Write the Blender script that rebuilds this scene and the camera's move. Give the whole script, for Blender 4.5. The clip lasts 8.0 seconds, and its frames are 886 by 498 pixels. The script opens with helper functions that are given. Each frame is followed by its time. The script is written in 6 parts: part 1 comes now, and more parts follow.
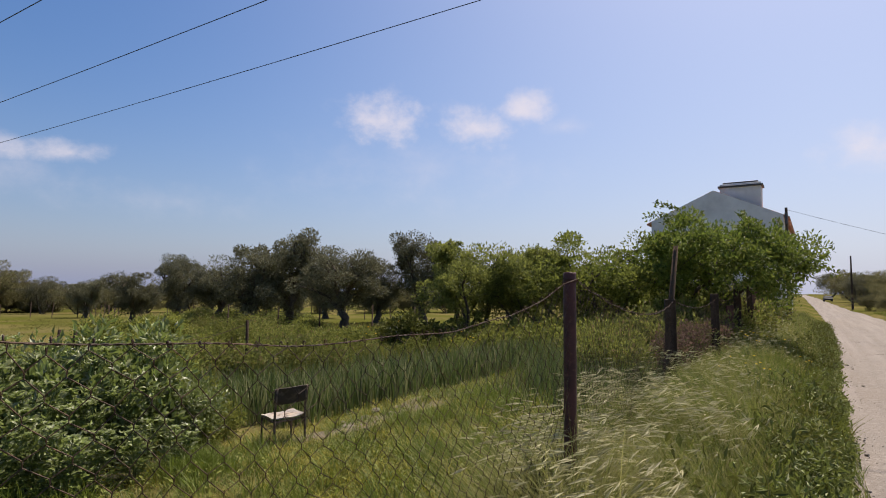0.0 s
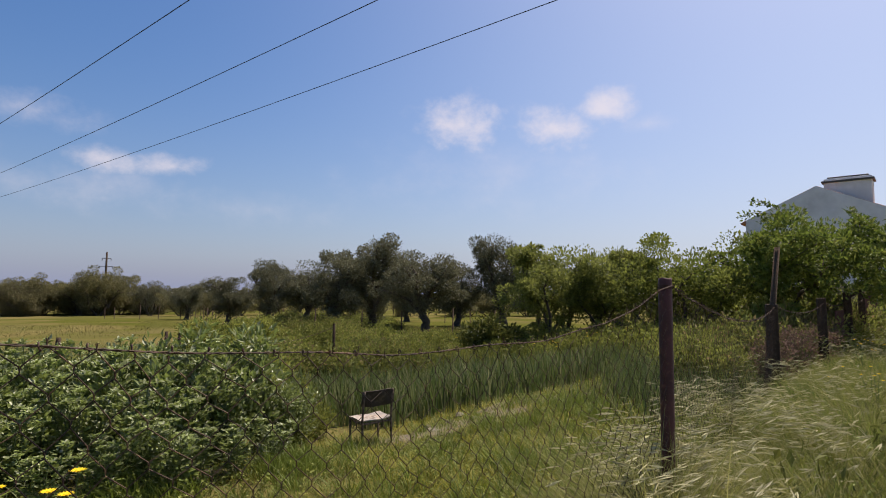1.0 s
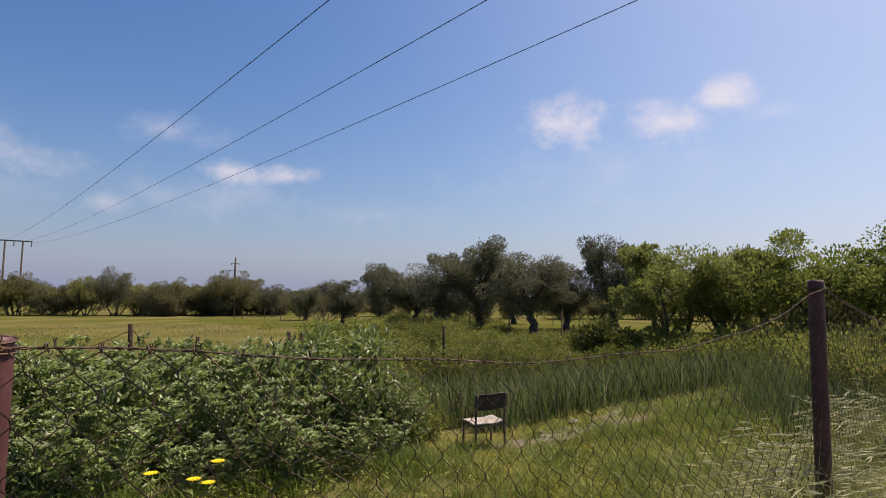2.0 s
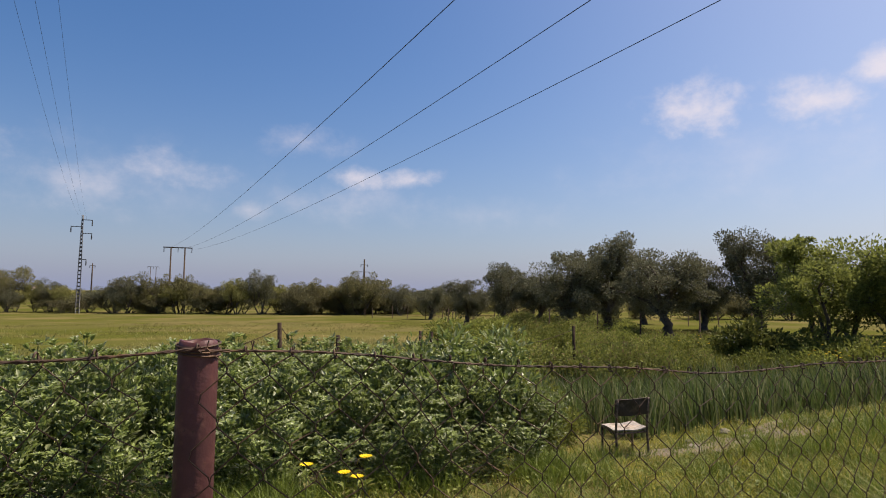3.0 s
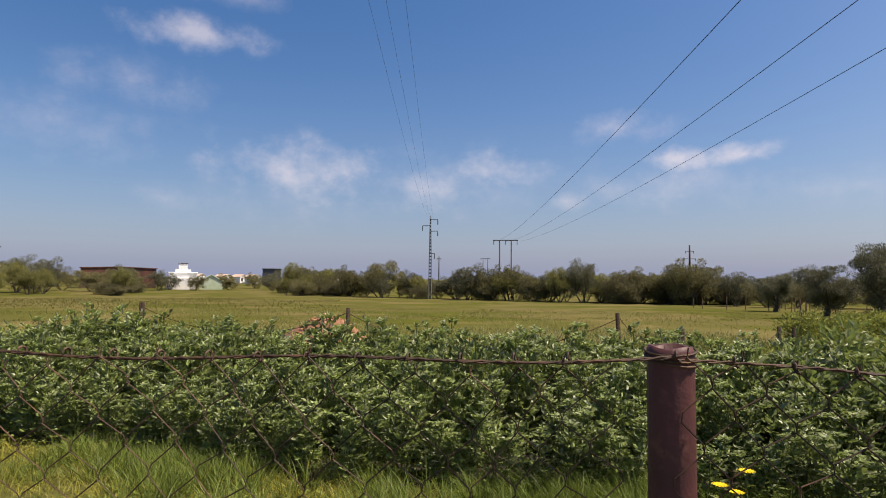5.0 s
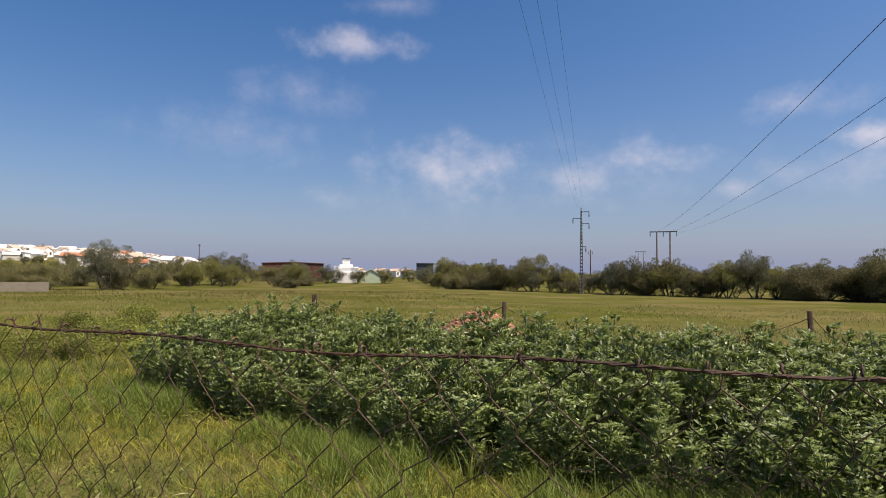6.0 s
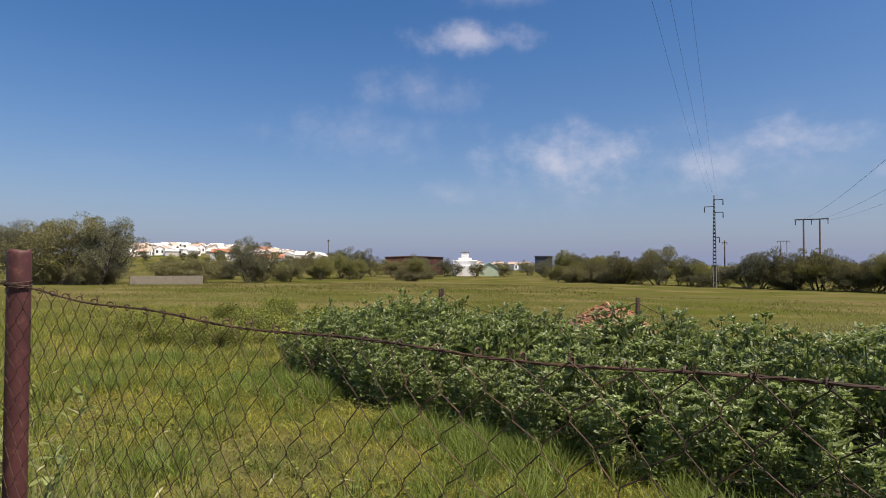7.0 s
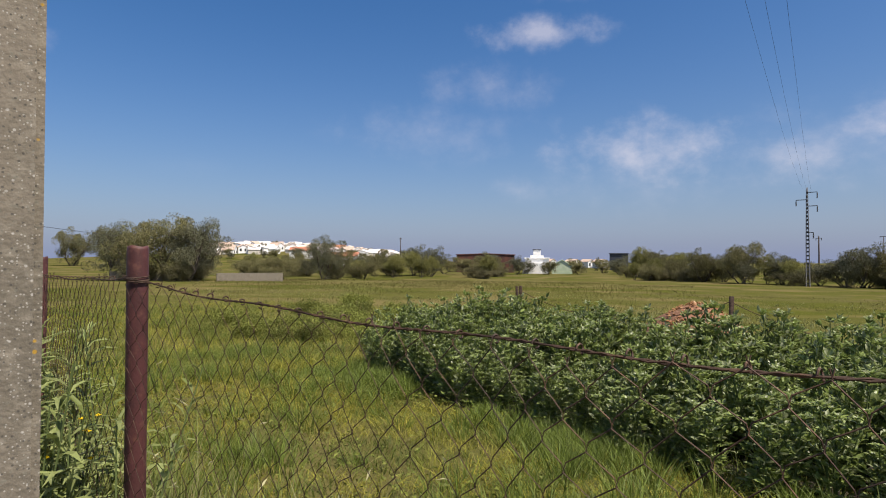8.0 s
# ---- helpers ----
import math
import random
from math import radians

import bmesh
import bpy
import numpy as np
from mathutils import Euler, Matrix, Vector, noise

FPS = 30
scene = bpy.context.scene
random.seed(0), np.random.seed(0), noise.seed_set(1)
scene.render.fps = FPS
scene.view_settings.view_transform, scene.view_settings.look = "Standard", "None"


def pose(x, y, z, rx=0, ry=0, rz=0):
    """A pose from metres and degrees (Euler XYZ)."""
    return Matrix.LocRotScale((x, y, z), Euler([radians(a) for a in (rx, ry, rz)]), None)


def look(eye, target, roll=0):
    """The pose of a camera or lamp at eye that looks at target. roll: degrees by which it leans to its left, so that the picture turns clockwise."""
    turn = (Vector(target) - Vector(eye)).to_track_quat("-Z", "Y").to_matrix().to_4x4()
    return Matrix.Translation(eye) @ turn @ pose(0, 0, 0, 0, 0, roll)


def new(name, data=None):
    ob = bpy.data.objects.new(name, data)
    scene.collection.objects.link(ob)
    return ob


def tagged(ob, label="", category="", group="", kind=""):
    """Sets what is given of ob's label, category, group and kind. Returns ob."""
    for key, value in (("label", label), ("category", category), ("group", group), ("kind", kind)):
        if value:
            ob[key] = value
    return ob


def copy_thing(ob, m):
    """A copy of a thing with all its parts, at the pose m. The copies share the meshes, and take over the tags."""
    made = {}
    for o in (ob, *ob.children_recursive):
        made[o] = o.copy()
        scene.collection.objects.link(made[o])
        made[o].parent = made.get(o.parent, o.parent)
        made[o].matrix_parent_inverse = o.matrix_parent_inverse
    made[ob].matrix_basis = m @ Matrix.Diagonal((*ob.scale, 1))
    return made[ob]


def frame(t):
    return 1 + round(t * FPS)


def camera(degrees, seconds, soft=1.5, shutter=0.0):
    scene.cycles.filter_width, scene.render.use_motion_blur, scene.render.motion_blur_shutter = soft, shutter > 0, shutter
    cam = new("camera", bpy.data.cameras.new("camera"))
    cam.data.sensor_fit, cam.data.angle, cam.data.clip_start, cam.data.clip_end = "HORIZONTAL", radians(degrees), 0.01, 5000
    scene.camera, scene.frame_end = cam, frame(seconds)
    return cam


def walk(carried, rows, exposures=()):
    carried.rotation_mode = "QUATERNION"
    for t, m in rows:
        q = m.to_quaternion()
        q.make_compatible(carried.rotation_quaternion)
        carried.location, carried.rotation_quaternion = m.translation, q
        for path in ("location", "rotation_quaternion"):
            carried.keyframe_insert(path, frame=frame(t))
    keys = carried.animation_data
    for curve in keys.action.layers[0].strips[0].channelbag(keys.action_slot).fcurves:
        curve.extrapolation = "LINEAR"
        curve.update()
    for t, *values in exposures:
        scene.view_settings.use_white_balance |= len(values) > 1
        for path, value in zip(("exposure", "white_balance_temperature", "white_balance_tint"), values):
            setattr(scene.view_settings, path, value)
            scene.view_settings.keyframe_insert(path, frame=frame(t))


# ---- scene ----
PATH = [
    (0.0, 0.0, 0.0, 1.5000, 94.516, -0.676, 32.739),
    (0.5, -0.01, -0.0069, 1.5042, 94.665, -0.723, 36.181),
    (1.0, -0.0377, -0.0112, 1.5146, 94.753, -0.671, 40.557),
    (1.2, -0.0533, -0.0084, 1.5176, 94.793, -0.568, 42.493),
    (2.3, -0.138, -0.0285, 1.5243, 94.744, -0.667, 54.496),
    (2.5, -0.1678, -0.04, 1.5248, 94.673, -0.565, 56.903),
    (3.0, -0.2066, -0.0659, 1.5297, 94.634, -0.507, 62.998),
    (3.5, -0.2142, -0.096, 1.5412, 94.506, -0.428, 69.649),
    (4.0, -0.2545, -0.1277, 1.5440, 94.29, -0.404, 77.123),
    (4.5, -0.3285, -0.1705, 1.5455, 93.768, -0.379, 85.596),
    (5.0, -0.4055, -0.2373, 1.5392, 93.24, -0.474, 93.788),
    (5.2, -0.4324, -0.2619, 1.5371, 92.926, -0.631, 96.822),
    (6.3, -0.4902, -0.3672, 1.5368, 92.361, -0.36, 112.317),
    (6.5, -0.4712, -0.3934, 1.5482, 92.137, -0.317, 114.647),
    (7.0, -0.4459, -0.4415, 1.5573, 91.771, -0.27, 120.103),
    (7.5, -0.4499, -0.4958, 1.5532, 91.57, -0.284, 124.436),
    (8.0, -0.4428, -0.5511, 1.5510, 91.495, -0.255, 127.114),
]
cam = camera(74.93, 8.0, soft=1.0)
walk(cam, [(t, pose(x, y, z, rx, ry, rz)) for t, x, y, z, rx, ry, rz in PATH], exposures=[(0.0, 0.59, 7000, 15), (4.5, 0.66, 7250, 15), (6.5, 0.56, 6850, 14), (8.0, 0.54, 6650, 12)])

# ---- world, sun ----
SUN_YAW, SUN_UP = -4.0, 60.0
world = bpy.data.worlds.new("world")
scene.world = world
world.use_nodes = True
wn, wl = world.node_tree.nodes, world.node_tree.links
wn.clear()
w_out = wn.new("ShaderNodeOutputWorld")
w_bg = wn.new("ShaderNodeBackground")
w_bg.inputs["Strength"].default_value = 0.086
sky = wn.new("ShaderNodeTexSky")
sky.sky_type = "NISHITA"
sky.sun_disc = False
sky.sun_elevation = radians(SUN_UP)
sky.sun_rotation = radians(-SUN_YAW)
sky.altitude = 50
sky.air_density, sky.dust_density, sky.ozone_density = 1.0, 2.0, 3.0
w_co = wn.new("ShaderNodeTexCoord")


def w_math(op, a, b=None, clamp=False):
    n = wn.new("ShaderNodeMath")
    n.operation, n.use_clamp = op, clamp
    for i, v in enumerate((a, b)):
        if v is None:
            continue
        if isinstance(v, (int, float)):
            n.inputs[i].default_value = v
        else:
            wl.new(v, n.inputs[i])
    return n.outputs[0]


def w_dot(socket, vec):
    n = wn.new("ShaderNodeVectorMath")
    n.operation = "DOT_PRODUCT"
    wl.new(socket, n.inputs[0])
    n.inputs[1].default_value = vec
    return n.outputs["Value"]


# fair-weather clouds: yaw, elevation, half width, half height (degrees), density
CLOUDS = [
    (38.8, 17.0, 3.6, 2.6, 1.0), (29.5, 16.3, 3.4, 2.2, 1.0), (24.9, 18.1, 2.6, 1.8, 1.0), (20.8, 16.2, 2.6, 1.1, 0.4),
    (-3.7, 12.1, 3.1, 2.2, 0.75), (66.1, 11.4, 2.9, 1.1, 0.85), (71.7, 11.4, 2.7, 1.2, 0.8), (76.5, 14.6, 3.6, 1.6, 0.5),
    (81.7, 7.9, 1.9, 1.0, 0.5), (71.3, 8.1, 1.9, 0.8, 0.35), (88.5, 11.0, 5.0, 2.0, 0.6), (96.0, 9.4, 6.5, 2.4, 0.5),
    (107.6, 10.6, 7.2, 3.4, 0.62), (117.6, 21.8, 5.0, 1.6, 0.6), (122.8, 17.0, 5.6, 2.4, 0.35), (119.7, 7.2, 3.1, 1.5, 0.3),
    (114.5, 25.2, 4.5, 1.0, 0.35), (151.2, 8.9, 3.4, 1.1, 0.12), (-20.0, 16.0, 5.0, 2.0, 0.6), (-60.0, 20.0, 7.0, 2.5, 0.6),
    (92.0, 10.0, 11.0, 3.6, 0.3), (72.0, 9.0, 8.0, 2.4, 0.38), (110.0, 8.0, 8.0, 3.2, 0.28), (58.0, 8.0, 7.0, 1.6, 0.3), (128.0, 13.0, 8.0, 3.0, 0.3), (36.0, 12.0, 12.0, 4.0, 0.3), (170.0, 18.0, 6.0, 2.2, 0.6), (215.0, 25.0, 7.0, 2.6, 0.6), (260.0, 15.0, 6.0, 2.0, 0.6),
]
w_no = wn.new("ShaderNodeTexNoise")
w_no.inputs["Scale"].default_value, w_no.inputs["Detail"].default_value, w_no.inputs["Roughness"].default_value = 15.0, 9.0, 0.6
w_map = wn.new("ShaderNodeMapping")
w_map.inputs["Scale"].default_value = (1, 1, 1.35)
wl.new(w_co.outputs["Generated"], w_map.inputs[0])
wl.new(w_map.outputs[0], w_no.inputs["Vector"])
w_fac = None
for yaw, up, hw, hh, dens in CLOUDS:
    ya, ua = radians(yaw), radians(up)
    d = (-math.sin(ya) * math.cos(ua), math.cos(ya) * math.cos(ua), math.sin(ua))
    side = (-math.cos(ya), -math.sin(ya), 0)
    above = (math.sin(ya) * math.sin(ua), -math.cos(ya) * math.sin(ua), math.cos(ua))
    a = w_math("DIVIDE", w_dot(w_co.outputs["Generated"], side), math.tan(radians(hw * 1.55)))
    b = w_math("DIVIDE", w_dot(w_co.outputs["Generated"], above), math.tan(radians(hh * 1.3)))
    r = w_math("SQRT", w_math("ADD", w_math("MULTIPLY", a, a), w_math("MULTIPLY", b, b)))
    m = w_math("SUBTRACT", 1.0, r)
    m = w_math("ADD", m, w_math("MULTIPLY", w_math("SUBTRACT", w_no.outputs[0], 0.51), 2.3))
    m = w_math("MULTIPLY", w_math("MULTIPLY", m, 0.85, True), w_math("MULTIPLY", w_math("SUBTRACT", 1.45, r), 1.5, True))
    m = w_math("MULTIPLY", m, w_math("MULTIPLY", w_math("GREATER_THAN", w_dot(w_co.outputs["Generated"], d), 0.0), dens))
    w_fac = m if w_fac is None else w_math("MAXIMUM", w_fac, m)
w_sm = wn.new("ShaderNodeMapRange")
w_sm.interpolation_type = "SMOOTHSTEP"
wl.new(w_fac, w_sm.inputs[0])
w_mix = wn.new("ShaderNodeMixRGB")
w_mix.inputs[2].default_value = (6.4, 6.2, 6.8, 1)
wl.new(w_math("MULTIPLY", w_sm.outputs[0], 0.74), w_mix.inputs[0])
w_hs = wn.new("ShaderNodeHueSaturation")
w_hs.inputs["Hue"].default_value, w_hs.inputs["Saturation"].default_value = 0.504, 1.38
wl.new(sky.outputs[0], w_hs.inputs["Color"])
# blue-grey haze lying all round above the horizon
w_sep = wn.new("ShaderNodeSeparateXYZ")
wl.new(w_co.outputs["Generated"], w_sep.inputs[0])
w_low = w_math("MULTIPLY", w_math("POWER", 2.718, w_math("MULTIPLY", w_math("MAXIMUM", w_sep.outputs[2], 0.0), -7.0)), 0.82)
w_hz = wn.new("ShaderNodeMixRGB")
w_hz.inputs[2].default_value = (2.25, 2.78, 4.55, 1)
wl.new(w_low, w_hz.inputs[0])
wl.new(w_hs.outputs[0], w_hz.inputs[1])
# the sky pales towards the sun's side
w_near = w_math("MULTIPLY", w_math("POWER", w_math("MAXIMUM", w_dot(w_co.outputs["Generated"], (math.sin(radians(18)), math.cos(radians(18)), 0.0)), 0.0), 2.2), 0.42)
w_gl = wn.new("ShaderNodeMixRGB")
w_gl.inputs[2].default_value = (5.9, 6.6, 8.2, 1)
wl.new(w_near, w_gl.inputs[0])
wl.new(w_hz.outputs[0], w_gl.inputs[1])
wl.new(w_gl.outputs[0], w_mix.inputs[1])
wl.new(w_mix.outputs[0], w_bg.inputs["Color"])
wl.new(w_bg.outputs[0], w_out.inputs[0])

sun_data = bpy.data.lights.new("sun", "SUN")
sun_data.energy, sun_data.angle, sun_data.color = 4.8, radians(0.55), (1.0, 0.95, 0.86)
sun = new("sun", sun_data)
sy, su = radians(SUN_YAW), radians(SUN_UP)
sun.matrix_world = look((0, 0, 30), (30 * math.sin(sy) * math.cos(su), -30 * math.cos(sy) * math.cos(su), 30 - 30 * math.sin(su)))

# ---- materials ----


def material(name, base, rough=0.7, metal=0.0, scales=(), bump=0.0, bump_scale=40.0, island=0.0, objrand=0.0, translucent=0.0, spec=0.3, leaf_tint=None, spots=(), streak=None):
    """scales: rows of (noise scale, colour, low, high) laid over the base colour."""
    mat = bpy.data.materials.new(name)
    mat.use_nodes = True
    nt = mat.node_tree
    nd, lk = nt.nodes, nt.links
    bs = nd["Principled BSDF"]
    bs.inputs["Roughness"].default_value, bs.inputs["Metallic"].default_value = rough, metal
    bs.inputs["Specular IOR Level"].default_value = spec
    co = nd.new("ShaderNodeTexCoord")
    geo = nd.new("ShaderNodeNewGeometry")
    rgb = nd.new("ShaderNodeRGB")
    rgb.outputs[0].default_value = (*base, 1)
    out = rgb.outputs[0]
    for sc, col, lo, hi in scales:
        no = nd.new("ShaderNodeTexNoise")
        no.inputs["Scale"].default_value, no.inputs["Detail"].default_value = sc, 5
        lk.new(geo.outputs["Position"], no.inputs["Vector"])
        mr = nd.new("ShaderNodeMapRange")
        mr.inputs[1].default_value, mr.inputs[2].default_value = lo, hi
        lk.new(no.outputs[0], mr.inputs[0])
        mx = nd.new("ShaderNodeMixRGB")
        mx.inputs[2].default_value = (*col, 1)
        lk.new(mr.outputs[0], mx.inputs[0])
        lk.new(out, mx.inputs[1])
        out = mx.outputs[0]
    if streak:
        mp = nd.new("ShaderNodeMapping")
        mp.inputs["Scale"].default_value = streak[0]
        lk.new(geo.outputs["Position"], mp.inputs[0])
        no = nd.new("ShaderNodeTexNoise")
        no.inputs["Scale"].default_value, no.inputs["Detail"].default_value = 1.0, 4
        lk.new(mp.outputs[0], no.inputs["Vector"])
        mr = nd.new("ShaderNodeMapRange")
        mr.inputs[1].default_value, mr.inputs[2].default_value = 0.45, 0.68
        lk.new(no.outputs[0], mr.inputs[0])
        mx = nd.new("ShaderNodeMixRGB")
        mx.inputs[2].default_value = (*streak[1], 1)
        lk.new(mr.outputs[0], mx.inputs[0])
        lk.new(out, mx.inputs[1])
        out = mx.outputs[0]
    for sc, radius, share, col in spots:
        vo = nd.new("ShaderNodeTexVoronoi")
        vo.inputs["Scale"].default_value = sc
        lk.new(geo.outputs["Position"], vo.inputs["Vector"])
        near = nd.new("ShaderNodeMapRange")
        near.inputs[1].default_value, near.inputs[2].default_value = radius, radius * 0.6
        lk.new(vo.outputs["Distance"], near.inputs[0])
        sp = nd.new("ShaderNodeSeparateColor")
        lk.new(vo.outputs["Color"], sp.inputs[0])
        pick = nd.new("ShaderNodeMath")
        pick.operation = "LESS_THAN"
        pick.inputs[1].default_value = share
        lk.new(sp.outputs[0], pick.inputs[0])
        mul = nd.new("ShaderNodeMath")
        mul.operation = "MULTIPLY"
        lk.new(near.outputs[0], mul.inputs[0])
        lk.new(pick.outputs[0], mul.inputs[1])
        mx = nd.new("ShaderNodeMixRGB")
        mx.inputs[2].default_value = (*col, 1)
        lk.new(mul.outputs[0], mx.inputs[0])
        lk.new(out, mx.inputs[1])
        out = mx.outputs[0]
    for amount, node, sock in ((island, geo, "Random Per Island"), (objrand, nd.new("ShaderNodeObjectInfo"), "Random")):
        if amount:
            hs = nd.new("ShaderNodeHueSaturation")
            mr = nd.new("ShaderNodeMapRange")
            mr.inputs[3].default_value, mr.inputs[4].default_value = 1 - amount, 1 + amount
            lk.new(node.outputs[sock], mr.inputs[0])
            lk.new(mr.outputs[0], hs.inputs["Value"])
            lk.new(out, hs.inputs["Color"])
            out = hs.outputs[0]
            if leaf_tint and sock == "Random Per Island":
                sep = nd.new("ShaderNodeMath")
                sep.operation = "FRACT"
                mu = nd.new("ShaderNodeMath")
                mu.operation = "MULTIPLY"
                mu.inputs[1].default_value = 17.3
                lk.new(node.outputs[sock], mu.inputs[0])
                lk.new(mu.outputs[0], sep.inputs[0])
                mr2 = nd.new("ShaderNodeMapRange")
                mr2.inputs[1].default_value = 1 - leaf_tint[3]
                lk.new(sep.outputs[0], mr2.inputs[0])
                mx = nd.new("ShaderNodeMixRGB")
                mx.inputs[2].default_value = (*leaf_tint[:3], 1)
                lk.new(mr2.outputs[0], mx.inputs[0])
                lk.new(out, mx.inputs[1])
                out = mx.outputs[0]
    lk.new(out, bs.inputs["Base Color"])
    if bump:
        no = nd.new("ShaderNodeTexNoise")
        no.inputs["Scale"].default_value, no.inputs["Detail"].default_value = bump_scale, 6
        lk.new(geo.outputs["Position"], no.inputs["Vector"])
        bp = nd.new("ShaderNodeBump")
        bp.inputs["Strength"].default_value, bp.inputs["Distance"].default_value = bump, 0.02
        lk.new(no.outputs[0], bp.inputs["Height"])
        lk.new(bp.outputs[0], bs.inputs["Normal"])
    if translucent:
        tr = nd.new("ShaderNodeBsdfTranslucent")
        lk.new(out, tr.inputs["Color"])
        ms = nd.new("ShaderNodeMixShader")
        ms.inputs[0].default_value = translucent
        lk.new(bs.outputs[0], ms.inputs[1])
        lk.new(tr.outputs[0], ms.inputs[2])
        lk.new(ms.outputs[0], nd["Material Output"].inputs["Surface"])
    return mat


M_GROUND = material("field soil and turf", (0.06, 0.065, 0.014), 0.95, spec=0.0, scales=[(0.05, (0.112, 0.094, 0.04), 0.42, 0.64), (0.6, (0.07, 0.075, 0.013), 0.45, 0.7), (0.13, (0.13, 0.105, 0.042), 0.5, 0.62), (7.0, (0.11, 0.105, 0.03), 0.5, 0.75)], bump=0.5, bump_scale=9)
# soil of the bean bed: the plants' shade is painted into its dark colour
M_SHADED_SOIL = material("tilled soil with shade in its colour", (0.032, 0.024, 0.017), 0.95, scales=[(8.0, (0.022, 0.017, 0.012), 0.45, 0.65)], bump=0.8, bump_scale=20)
M_EARTH = material("dry bare earth", (0.15, 0.115, 0.08), 0.95, scales=[(4.0, (0.11, 0.085, 0.055), 0.4, 0.65), (30.0, (0.22, 0.18, 0.135), 0.5, 0.8)], bump=0.8, bump_scale=25)
M_ROAD = material("pale gravel track", (0.165, 0.141, 0.12), 0.95, streak=((2.6, 0.06, 1.0), (0.215, 0.187, 0.162)), scales=[(0.7, (0.18, 0.15, 0.125), 0.45, 0.62), (14.0, (0.235, 0.205, 0.175), 0.5, 0.7), (60.0, (0.14, 0.12, 0.10), 0.55, 0.7)], bump=0.8, bump_scale=45, spots=[(22.0, 0.28, 0.2, (0.11, 0.095, 0.08)), (30.0, 0.3, 0.15, (0.28, 0.255, 0.225))])
M_VERGE = material("rank verge grass", (0.165, 0.185, 0.045), 0.6, island=0.4, translucent=0.4, leaf_tint=(0.33, 0.29, 0.14, 0.35), scales=[(1.3, (0.11, 0.15, 0.025), 0.52, 0.64)])
M_GRASS = material("green grass", (0.115, 0.148, 0.02), 0.6, island=0.35, translucent=0.35, leaf_tint=(0.24, 0.20, 0.07, 0.25), scales=[(0.9, (0.15, 0.16, 0.022), 0.45, 0.65)])
M_TURF = material("yellow-green turf", (0.268, 0.248, 0.03), 0.65, island=0.45, translucent=0.35, leaf_tint=(0.24, 0.20, 0.06, 0.25), scales=[(0.8, (0.105, 0.13, 0.02), 0.5, 0.6), (3.2, (0.09, 0.115, 0.018), 0.54, 0.62), (2.1, (0.21, 0.205, 0.035), 0.56, 0.66)])
M_FIELD = material("field grass", (0.118, 0.108, 0.032), 0.7, spec=0.1, island=0.35, translucent=0.3, leaf_tint=(0.19, 0.16, 0.06, 0.3))
M_WEED = material("verge weed leaf", (0.14, 0.165, 0.038), 0.55, island=0.45, translucent=0.3)
M_DRY = material("pale wild barley", (0.29, 0.275, 0.10), 0.55, island=0.3, translucent=0.35, leaf_tint=(0.11, 0.14, 0.03, 0.5))
M_HEAD = material("seed heads", (0.37, 0.345, 0.185), 0.6, island=0.3, translucent=0.3)
M_REED = material("reeds", (0.085, 0.118, 0.032), 0.45, island=0.7, translucent=0.3, leaf_tint=(0.27, 0.26, 0.13, 0.4))
M_BEAN = material("broad bean leaf", (0.172, 0.215, 0.056), 0.42, island=0.4, objrand=0.14, translucent=0.38, spec=0.5, leaf_tint=(0.25, 0.27, 0.15, 0.3))
M_OLIVE = material("olive leaf", (0.128, 0.124, 0.07), 0.65, spec=0.15, island=0.4, objrand=0.12, translucent=0.25, leaf_tint=(0.17, 0.18, 0.12, 0.3))
M_WEEDLEAF = material("rough weed leaf", (0.195, 0.208, 0.046), 0.65, spec=0.15, island=0.45, objrand=0.25, translucent=0.35, leaf_tint=(0.15, 0.18, 0.04, 0.3))
M_DEEPGRASS = material("deep green grass", (0.125, 0.165, 0.025), 0.55, island=0.45, translucent=0.35, leaf_tint=(0.15, 0.18, 0.04, 0.25))
M_BRIGHT = material("fresh spring leaf", (0.185, 0.205, 0.052), 0.55, spec=0.2, island=0.36, objrand=0.15, translucent=0.5)
M_DEEP = material("dark green leaf", (0.118, 0.126, 0.03), 0.65, spec=0.12, island=0.35, objrand=0.18, translucent=0.25, leaf_tint=(0.10, 0.12, 0.03, 0.25))
M_BRAMBLE = material("bramble leaf", (0.165, 0.178, 0.042), 0.65, spec=0.15, island=0.45, objrand=0.25, translucent=0.35, leaf_tint=(0.23, 0.17, 0.08, 0.16))
M_CLOVER = material("low clover leaf", (0.155, 0.175, 0.028), 0.6, island=0.4, translucent=0.3, leaf_tint=(0.10, 0.13, 0.02, 0.3))
M_PLUM = material("plum leaf", (0.125, 0.165, 0.03), 0.55, spec=0.2, island=0.42, translucent=0.4, leaf_tint=(0.20, 0.22, 0.05, 0.3))
M_RUSTLEG = material("rusty brown tube", (0.16, 0.115, 0.085), 0.8, scales=[(40.0, (0.06, 0.04, 0.03), 0.45, 0.6)], bump=0.2, bump_scale=150)
M_SCRUB = material("hedgerow leaf", (0.178, 0.16, 0.074), 0.7, spec=0.1, island=0.35, objrand=0.22, translucent=0.25, leaf_tint=(0.13, 0.14, 0.05, 0.35))
M_HEDGEY = material("yellow-green hedgerow leaf", (0.215, 0.205, 0.07), 0.7, spec=0.1, island=0.35, objrand=0.2, translucent=0.3, leaf_tint=(0.15, 0.16, 0.05, 0.3))
M_HEDGED = material("dark hedgerow leaf", (0.14, 0.13, 0.062), 0.7, spec=0.1, island=0.4, objrand=0.2, translucent=0.2, leaf_tint=(0.16, 0.13, 0.08, 0.3))
